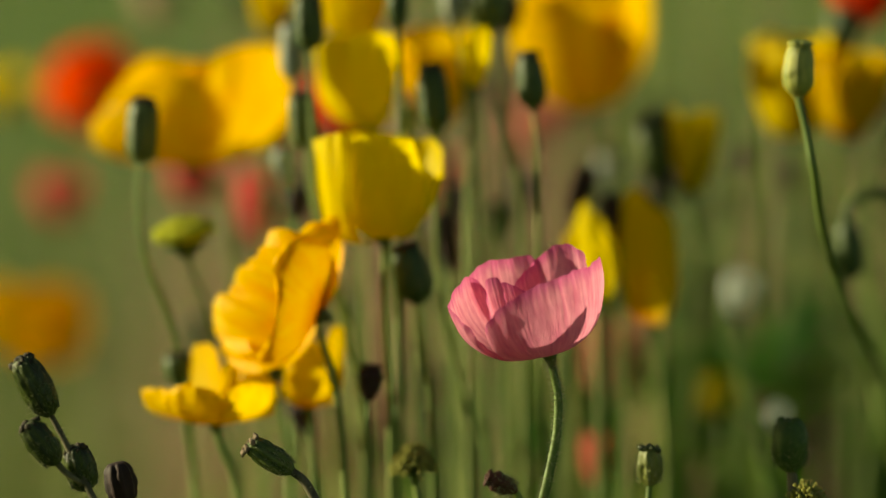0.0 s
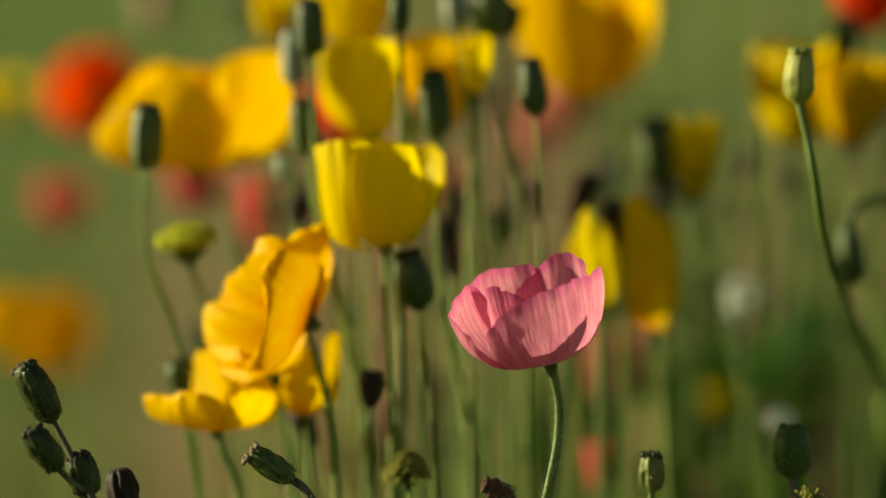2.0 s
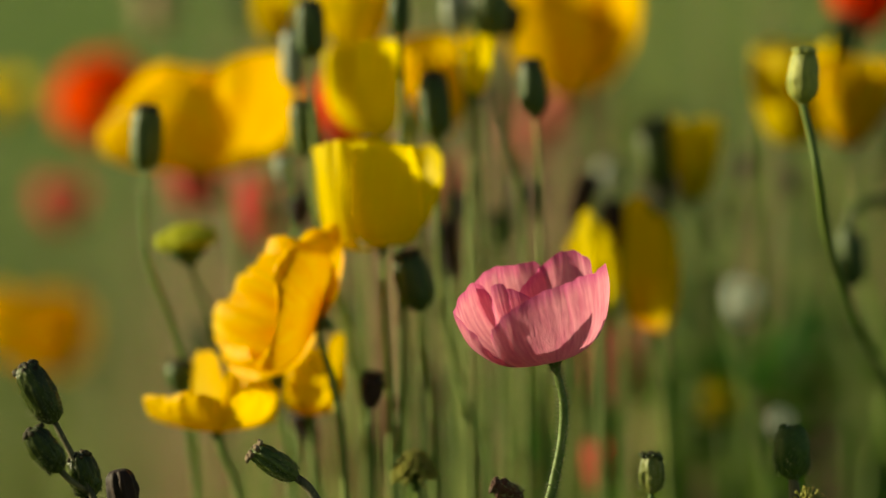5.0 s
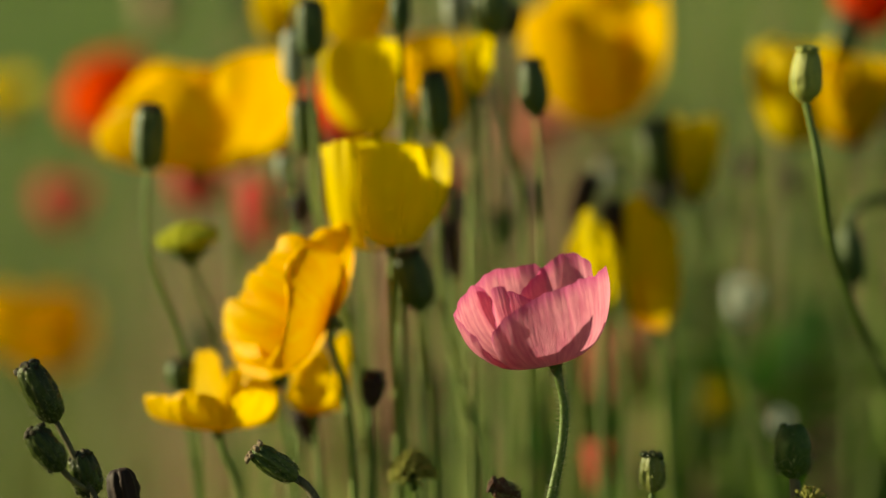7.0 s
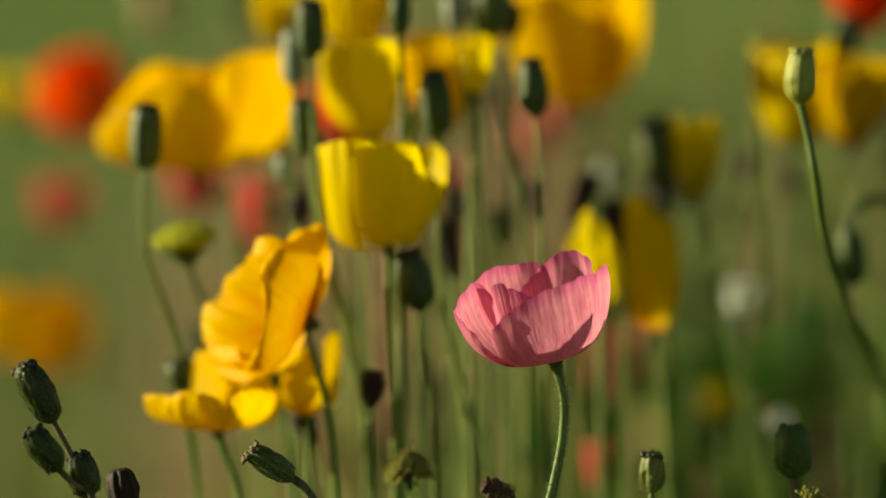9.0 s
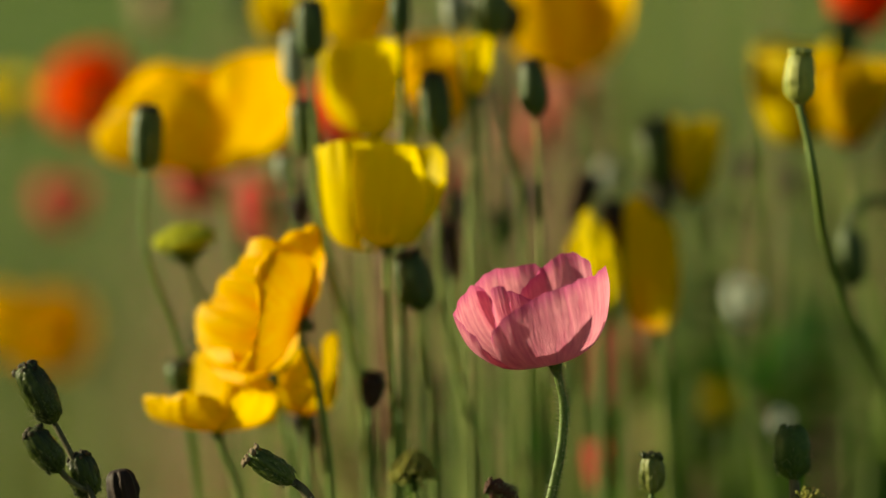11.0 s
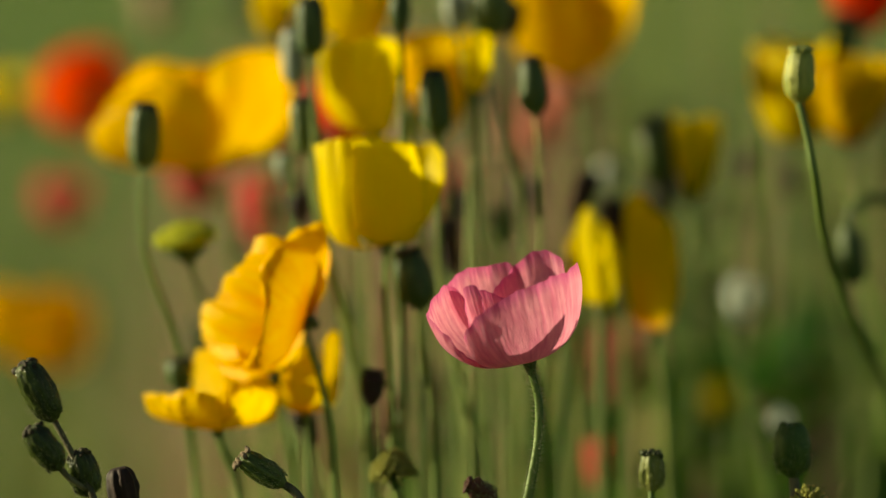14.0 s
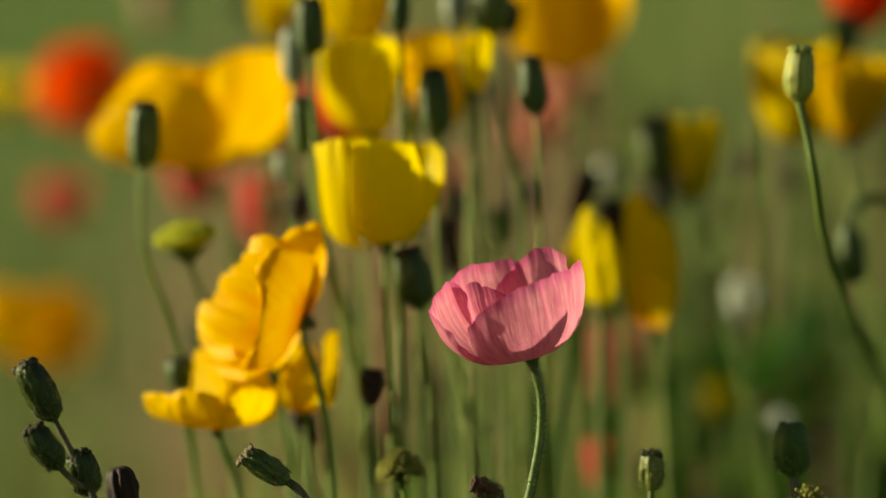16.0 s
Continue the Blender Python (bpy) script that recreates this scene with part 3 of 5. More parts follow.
# ---- golden ruffled poppy, facing sideways ----
golden = poppy([(-0.0482, 1.9162, 0.3902), (-0.0489, 1.915, 0.386), (-0.0471, 1.9138, 0.379), (-0.0439, 1.9125, 0.3694), (-0.0413, 1.911, 0.3555), (-0.0392, 1.9093, 0.3351)],
    [dict(rim=((7, 18.7, 4.0), (340, 26.7, 3.6), (322, 33.4, 5.4), (312, 37.4, 8.2), (300, 36.9, 9.1), (290, 35.5, 7.8), (280, 32.8, 3.9), (268, 30.9, 1.5), (250, 29.5, 1.9), (232, 29.5, 6.1), (215, 29.4, 11.5)), seed=21, ruffle=0.0005, reach=1.0, rise=0.35, bulge=0.02, sink=0.0045, frill=0.0006, mat=TANGERINE),
     dict(rim=((0, 25.3, 7.7), (359, 33.0, 10.6), (357, 35.2, 13.0), (354, 31.2, 13.8), (351, 31.2, 16.7), (344, 27.5, 17.3), (336, 25.7, 19.8), (334, 27.6, 25.1), (327, 24.2, 26.8), (318, 20.2, 27.5), (307, 15.8, 29.9), (290, 11.6, 34.9), (244, 10.1, 35.8), (225, 12.2, 34.8)), seed=22, ruffle=0.0008, reach=0.9, rise=0.4, bulge=0.26, frill=0.0012, nu=84),
     dict(rim=((287, 9.6, 31.9), (241, 10.3, 35.6), (235, 11.9, 38.9), (221, 14.7, 40.8), (209, 18.8, 39.9), (204, 23.1, 36.6), (207, 24.3, 30.8), (216, 22.5, 19.1)), seed=24, ruffle=0.0008, reach=1.0, rise=0.4, bulge=0.45, frill=0.0010),
     dict(rim=((203, 24.3, 32.7), (201, 27.5, 30.7), (202, 29.5, 27.0), (206, 29.9, 18.3), (211, 27.5, 8.2), (211, 22.7, 2.1), (207, 13.8, -1.0)), seed=25, ruffle=0.0008, reach=1.0, rise=0.4, bulge=0.3, frill=0.0010),
     dict(rim=((23, 19.2, 7.2), (16, 29.1, 14.5), (23, 27.7, 25.5), (37, 21.1, 38.1), (116, 13.8, 46.5), (157, 24.3, 43.4), (173, 26.4, 26.2)), seed=26, ruffle=0.0008, reach=0.9, rise=0.4, bulge=0.2, frill=0.0010)],
    GOLD, "golden yellow poppy with ruffled petals, nodding sideways", left=70, near=-30, calyx=0.004, nu=60)

# ---- low spread poppies under it ----
low_spread = poppy([(-0.0864, 1.9221, 0.3481), (-0.0842, 1.9212, 0.3399), (-0.0799, 1.9201, 0.3292), (-0.0771, 1.9190, 0.3184)],
    [dict(rim=((174, 26.9, 8.3), (186, 26.5, 13.5), (223, 24.0, 15.5), (253, 25.3, 18.5), (271, 26.5, 16.2), (282, 23.5, 10.2)), seed=31, ruffle=0.001, bulge=0.06, frill=0.002),
     dict(rim=((276, 26.1, 11.0), (287, 25.6, 16.4), (314, 22.7, 17.9), (353, 22.6, 12.8), (16, 24.3, 5.0)), seed=32, ruffle=0.001, bulge=0.06, frill=0.002),
     dict(rim=((120, 18.5, 12.5), (120, 20.8, 21.7), (117, 18.0, 27.7), (105, 9.3, 29.4), (63, 3.4, 26.2), (0, 2.7, 15.7)), seed=34, ruffle=0.0008, reach=0.6, rise=0.5, bulge=0.05, frill=0.0012),
     dict(rim=((83, 14.1, 15.0), (77, 18.5, 20.8), (51, 18.1, 22.6), (24, 19.9, 19.9), (5, 22.8, 15.5)), seed=33, ruffle=0.0008, reach=0.6, rise=0.5, bulge=0.05, frill=0.0014)],
    DEEP_GOLD, "wide open yellow poppy with orange heart", left=0, near=0, heart=False, nu=40)
low_folded = poppy([(-0.0516, 1.9425, 0.3512), (-0.0507, 1.9415, 0.3414), (-0.0490, 1.9390, 0.3175)],
    [dict(rim=((193, 9.8, 8.0), (216, 10.5, 17.8), (258, 8.9, 22.1), (300, 8.2, 18.6), (351, 7.1, 9.0)), seed=41, ruffle=0.0014, frill=0.002, rise=0.4),
     dict(rim=((32, 8.9, 15.9), (40, 11.0, 28.9), (34, 14.7, 30.5), (30, 15.3, 16.6), (30, 13.9, 7.9)), seed=42, ruffle=0.0006, frill=0.0008, rise=0.7),
     dict(rim=((131, 12.4, 13.1), (110, 12.2, 22.8), (84, 11.8, 25.6), (58, 12.0, 19.7)), seed=43, ruffle=0.0014, frill=0.002, rise=0.5)],
    DEEP_GOLD, "small folded yellow poppy with orange heart", left=0, near=0, heart=False)

# ---- cup-shaped yellow poppy ----
cup = poppy([(-0.0211, 1.9393, 0.4181), (-0.0209, 1.9380, 0.4034), (-0.0205, 1.9357, 0.3818), (-0.0189, 1.9325, 0.3515), (-0.0183, 1.9291, 0.3190)],
    [dict(rim=((239, 23.4, 39.9), (229, 25.0, 41.4), (213, 25.9, 40.5), (189, 26.0, 37.9), (163, 27.2, 36.0), (146, 28.5, 35.8)), seed=51, ruffle=0.0005, frill=0.0012, reach=0.95, rise=0.7, bulge=0.02, sink=0.009),
     dict(rim=((221, 19.6, 38.3), (245, 20.9, 40.7), (267, 22.0, 40.7), (287, 21.9, 40.0), (303, 20.4, 38.2), (318, 17.9, 31.0), (336, 17.4, 21.9)), seed=52, ruffle=0.0005, frill=0.0010, reach=0.88, rise=0.58, bulge=0.0, sink=0.003),
     dict(rim=((53, 17.4, 29.8), (44, 18.5, 35.6), (31, 19.7, 37.4), (14, 21.3, 36.5), (0, 22.6, 32.1), (345, 23.0, 26.8), (335, 21.4, 19.9)), seed=53, ruffle=0.0006, frill=0.0006, reach=0.6, rise=0.45, bulge=0.02),
     dict(rim=((150, 27.7, 35.3), (132, 27.0, 37.7), (112, 24.9, 38.5), (89, 23.0, 38.1), (64, 21.1, 37.3), (43, 20.3, 34.6)), seed=54, ruffle=0.0006, frill=0.0012, reach=0.7, rise=0.55, bulge=0.0)],
    YELLOW, "lemon yellow cup-shaped poppy on an upright stem", left=0, near=0, nu=44)

# ---- wide yellow poppy behind the grey-green pod ----
wide = poppy([(-0.1043, 2.0738, 0.4340), (-0.0931, 2.0829, 0.4271), (-0.0873, 2.0800, 0.3992), (-0.0849, 2.0754, 0.3552), (-0.0838, 2.0693, 0.2971)],
    [dict(rim=((175, 35.5, 9.7), (186, 38.4, 16.5), (204, 32.6, 25.7), (232, 28.4, 34.6), (264, 28.3, 38.5), (288, 30.9, 36.8), (303, 32.4, 29.1)), seed=61, ruffle=0.001, frill=0.0014, reach=0.92, bulge=0.04),
     dict(rim=((164, 36.7, 20.3), (143, 32.5, 35.1), (125, 32.4, 41.8), (108, 32.1, 42.7), (88, 32.4, 39.9), (71, 32.2, 40.5)), seed=62, ruffle=0.001, frill=0.0012, bulge=0.04),
     dict(rim=((293, 25.7, 33.5), (306, 21.7, 44.3), (331, 26.5, 49.4), (352, 33.8, 49.4), (4, 39.7, 45.3), (13, 42.8, 35.8), (20, 42.8, 27.1)), seed=63, ruffle=0.001, frill=0.0014, reach=0.95, rise=0.55, bulge=0.14),
     dict(rim=((95, 34.1, 36.0), (75, 35.6, 40.0), (52, 39.0, 44.4), (30, 41.6, 43.1), (17, 40.5, 35.7)), seed=64, ruffle=0.001, frill=0.0008, bulge=0.02)],
    AMBER, "wide open golden poppy bowl", left=0, near=0)

# ---- upper yellow poppies ----
upper = poppy([(-0.0261, 2.0137, 0.4532), (-0.0243, 2.0123, 0.4405), (-0.0189, 2.0075, 0.3956), (-0.0156, 1.9984, 0.3082)],
    [dict(rim=((234, 21.0, 36.6), (218, 21.3, 37.7), (193, 21.6, 35.3), (165, 23.9, 31.9), (146, 25.3, 32.5)), seed=71, ruffle=0.0006, frill=0.001, reach=0.85, rise=0.55, bulge=0.05),
     dict(rim=((224, 20.2, 35.5), (253, 20.9, 39.5), (275, 20.1, 39.9), (299, 14.9, 38.1), (336, 9.9, 29.2)), seed=72, ruffle=0.0006, frill=0.001, reach=0.85, rise=0.55, bulge=0.03),
     dict(rim=((13, 8.8, 25.4), (59, 12.8, 32.5), (103, 19.5, 34.2), (136, 24.4, 33.5), (155, 24.0, 31.6)), seed=73, ruffle=0.0008, frill=0.001, reach=0.85, rise=0.55, bulge=0.0)],
    YELLOW, "yellow cup-shaped poppy among thin stems", left=0, near=0, nu=36)
upper_gold = poppy([(0.0002, 2.0636, 0.4503), (0.0014, 2.0613, 0.4291), (0.0037, 2.0548, 0.3671), (0.0051, 2.0478, 0.3005)],
    petals_cup(0.0150, 0.0400, start=280, half=64, phi=98, cut=0.15, notch=0.05), GOLD, "narrow golden poppy cup among stems", left=8, near=4)
upper_top = poppy([(-0.0355, 2.0871, 0.4825), (-0.0336, 2.0844, 0.4574), (-0.0308, 2.0771, 0.3879), (-0.0289, 2.0676, 0.2974)],
    petals_cup(0.0160, 0.0330, start=265, half=64, phi=98, cut=0.15, notch=0.05), YELLOW, "yellow poppy on a tall stem", left=2, near=4)
upper_small = poppy([(0.0127, 1.9954, 0.4715), (0.0118, 1.9933, 0.4511), (0.0104, 1.9877, 0.3978), (0.0113, 1.9786, 0.3113)],
    [dict(az=305, half=85, R=0.0052, H=0.0245, phi=120, cut=0.35, belly=0.9), dict(az=60, half=55, R=0.0048, H=0.0235, phi=120, cut=0.3, belly=0.9)], YELLOW, "half-opened narrow yellow poppy", left=0, near=4, heart=False, stem=PALE_STEM)
nodding = poppy([(0.0585, 2.1708, 0.4658), (0.0598, 2.1744, 0.4529), (0.0632, 2.1510, 0.4208), (0.0646, 2.1452, 0.3657), (0.0656, 2.1366, 0.2842)],
    [dict(az=az, half=half, R=0.0300, H=0.0565, phi=102, cut=0.14, notch=0.05, belly=0.85) for az, half in ((240, 66), (335, 50), (90, 50))], AMBER, "large golden poppy swaying on a tall stem", left=6, near=10)
yellow_right = poppy([(0.1490, 2.1170, 0.4426), (0.1526, 2.1150, 0.4241), (0.1705, 2.1094, 0.3700), (0.1960, 2.1009, 0.2898)],
    petals_cup(0.0158, 0.0400, n=4, start=230, half=84, phi=98, cut=0.10, notch=0.08, ruffle=0.003, belly=0.5), YELLOW, "broad yellow poppy cup beside a pale pod", left=3, near=4)
yellow_shaded = poppy([(0.1689, 2.1008, 0.4425), (0.1698, 2.0990, 0.4257), (0.1813, 2.0934, 0.3718), (0.2032, 2.0850, 0.2923)],
    petals_cup(0.0140, 0.0360, n=6, start=240, half=70, phi=100, cut=0.2, notch=0.10, ruffle=0.003), DEEP_GOLD, "full yellow poppy close beside another", left=-4, near=4)
dim_cup = poppy([(0.0631, 2.0065, 0.3855), (0.0631, 2.0042, 0.3642), (0.0636, 1.9981, 0.3060)],
    [dict(rim=((147, 16.5, 14.9), (142, 14.6, 26.3), (153, 6.6, 38.9), (254, 4.2, 35.1), (290, 11.7, 23.9), (293, 14.1, 12.8)), seed=81, ruffle=0.0008, frill=0.001, reach=0.9, rise=0.5, bulge=0.02),
     dict(rim=((261, 7.3, 26.8), (297, 7.3, 24.0), (360, 7.6, 18.8), (44, 10.9, 13.9)), seed=82, ruffle=0.0008, frill=0.001, rise=0.5, bulge=0.05),
     dict(rim=((148, 16.3, 25.2), (119, 15.3, 31.5), (83, 13.5, 31.5), (50, 10.9, 22.9)), seed=83, ruffle=0.0008, frill=0.001, rise=0.5)],
    YELLOW, "narrow yellow poppy beside a wilted pod", left=0, near=0, heart=False)
dim_tall = poppy([(0.0856, 2.0253, 0.3735), (0.0883, 2.0231, 0.3527), (0.0913, 2.0179, 0.3028)],
    [dict(rim=((137, 14.6, 12.6), (139, 10.6, 19.8), (202, 2.6, 22.1), (292, 9.7, 19.3), (292, 13.0, 11.9)), seed=84, ruffle=0.0008, frill=0.001, reach=0.9, rise=0.4, bulge=0.02),
     dict(rim=((154, 13.8, 37.8), (153, 12.3, 53.4), (147, 6.9, 55.2), (120, 2.5, 49.6), (335, 1.1, 33.9)), seed=85, ruffle=0.001, frill=0.001, rise=0.6),
     dict(rim=((109, 13.1, 41.8), (79, 13.2, 46.3), (53, 13.9, 39.6), (32, 12.6, 26.3)), seed=86, ruffle=0.001, frill=0.001, rise=0.6)],
    DEEP_GOLD, "tall narrow yellow poppy with hanging petals", left=0, near=0, radius=0.0013, heart=False)
dim_back = poppy([(0.1040, 2.0708, 0.4231), (0.1109, 2.0677, 0.3936), (0.1358, 2.0575, 0.2966)],
    petals_cup(0.0093, 0.0327, start=250, half=64, phi=98, cut=0.3), YELLOW, "narrow yellow poppy among thin stems", near=4)
corner_yellow = poppy([(-0.0712, 2.1374, 0.4832), (-0.0726, 2.1343, 0.4535), (-0.0736, 2.1168, 0.2873)],
    petals_cup(0.0079, 0.0233, start=250, half=64, phi=98, cut=0.3), YELLOW, "small yellow poppy among tall pods", near=4)
far_yellow = poppy([(-0.2191, 2.5128, 0.4198), (-0.2191, 2.5098, 0.3904), (-0.2205, 2.4927, 0.2282)],
    petals_cup(0.0118, 0.0218, start=250, half=64, phi=80, cut=0.3), YELLOW, "yellow poppy in the meadow", near=4)
far_small = poppy([(0.1267, 2.3385, 0.2919), (0.1259, 2.3372, 0.2793), (0.1248, 2.3344, 0.2531)],
    petals_cup(0.0066, 0.0175, start=250, half=64, phi=98, cut=0.3), YELLOW, "small yellow poppy among dark leaves", near=4)

# ---- red, orange, salmon and white poppies further back ----
red_round = poppy([(-0.1687, 2.4328, 0.4362), (-0.1671, 2.4298, 0.3950), (-0.1635, 2.4232, 0.3327), (-0.1622, 2.4136, 0.2407)],
    petals_cup(0.0225, 0.0190, start=250, half=66, phi=88, cut=0.15, ruffle=0.0025), RED, "round scarlet poppy in the meadow", near=62, left=14, vessel=0.7)
red_corner = poppy([(0.1831, 2.1978, 0.4836), (0.1841, 2.1952, 0.4586), (0.1856, 2.1762, 0.2780)],
    petals_cup(0.0174, 0.0303, start=250, half=64, phi=84, cut=0.2), RED, "scarlet poppy above a dark bud", near=10)
orange_left = poppy([(-0.1867, 2.4412, 0.3150), (-0.1862, 2.4390, 0.2811), (-0.1856, 2.4344, 0.2374)],
    petals_cup(0.0210, 0.0200, start=250, half=66, phi=88, cut=0.15, ruffle=0.0025), TANGERINE, "orange poppy among grass stems", near=58, left=14, vessel=0.7)
orange_edge = poppy([(-0.2074, 2.3888, 0.3272), (-0.2079, 2.3859, 0.2884), (-0.2079, 2.3814, 0.2457)],
    petals_cup(0.0160, 0.0180, start=240, half=66, phi=88, cut=0.15, ruffle=0.0025), GOLD, "golden orange poppy among grass stems", near=58, left=10, vessel=0.7)
for head, R, H, mat, label in [
        ((-0.1852, 2.4575, 0.3717), 0.0115, 0.0221, ROSE, "dull red poppy in the meadow"),
        ((-0.1124, 2.2991, 0.3955), 0.0111, 0.0231, ROSE, "rose red poppy near golden ones"),
        ((-0.0781, 2.2178, 0.3871), 0.0098, 0.0300, CRIMSON, "scarlet poppy behind the ruffled one"),
        ((-0.0389, 2.1826, 0.4346), 0.0148, 0.0285, RED, "scarlet poppy between yellow cups"),
        ((-0.0693, 2.3022, 0.4244), 0.0107, 0.0267, ROSE, "rose red poppy beside dark pods"),
        ((0.0582, 2.3527, 0.4273), 0.0105, 0.0297, SALMON, "salmon pink poppy among stems"),
        ((0.0757, 2.2338, 0.3159), 0.0110, 0.0340, SALMON, "pale salmon poppy among green leaves"),
        ((0.0644, 2.0847, 0.2999), 0.0038, 0.0195, ROSE, "small rose red poppy among dark leaves"),
        ((0.0435, 2.4110, 0.4076), 0.0095, 0.0259, SALMON, "salmon pink poppy among stems"),
        ((0.0042, 2.3485, 0.3867), 0.0079, 0.0262, SALMON, "salmon pink poppy among stems"),
        ((0.1279, 2.1549, 0.3626), 0.0055, 0.0200, WHITE, "white poppy among grass stems"),
        ((0.1361, 2.0341, 0.3300), 0.0036, 0.0130, WHITE, "small white poppy among grass stems"),
        ((0.0122, 2.1388, 0.4963), 0.0074, 0.0149, WHITE, "small white poppy beside green pods")]:
    x, y, z = head
    poppy([head, (x + 0.002, y, z - 0.03), (x + 0.006, y, z * 0.6)], petals_cup(R, H, start=255, half=84, phi=100, cut=0.15), mat, label, near=(42 if mat is WHITE else 6), heart=False, nu=14)

# ---- seed pods and buds ----
pod_left = pod_plant([(-0.1153, 1.9526, 0.4467), (-0.1159, 1.9502, 0.4240), (-0.1133, 1.9486, 0.4088), (-0.1051, 1.9562, 0.3859), (-0.0994, 1.9634, 0.3583), (-0.0959, 1.9588, 0.3144)],
    0.0120, 0.0236, POD, "grey-green poppy pod with a flat lid", left=-3, kind="barrel")
pod_right = pod_plant([(0.1344, 1.8954, 0.4764), (0.1374, 1.8940, 0.4638), (0.1406, 1.8923, 0.4469), (0.1453, 1.9154, 0.4254), (0.1538, 1.9462, 0.4014), (0.1665, 1.9848, 0.3757), (0.1818, 2.0291, 0.3450)],
    0.0118, 0.0196, PALE_POD, "pale green ribbed poppy pod on a bent stem", left=-2, radius=0.0019, kind="urn", ribs=11)
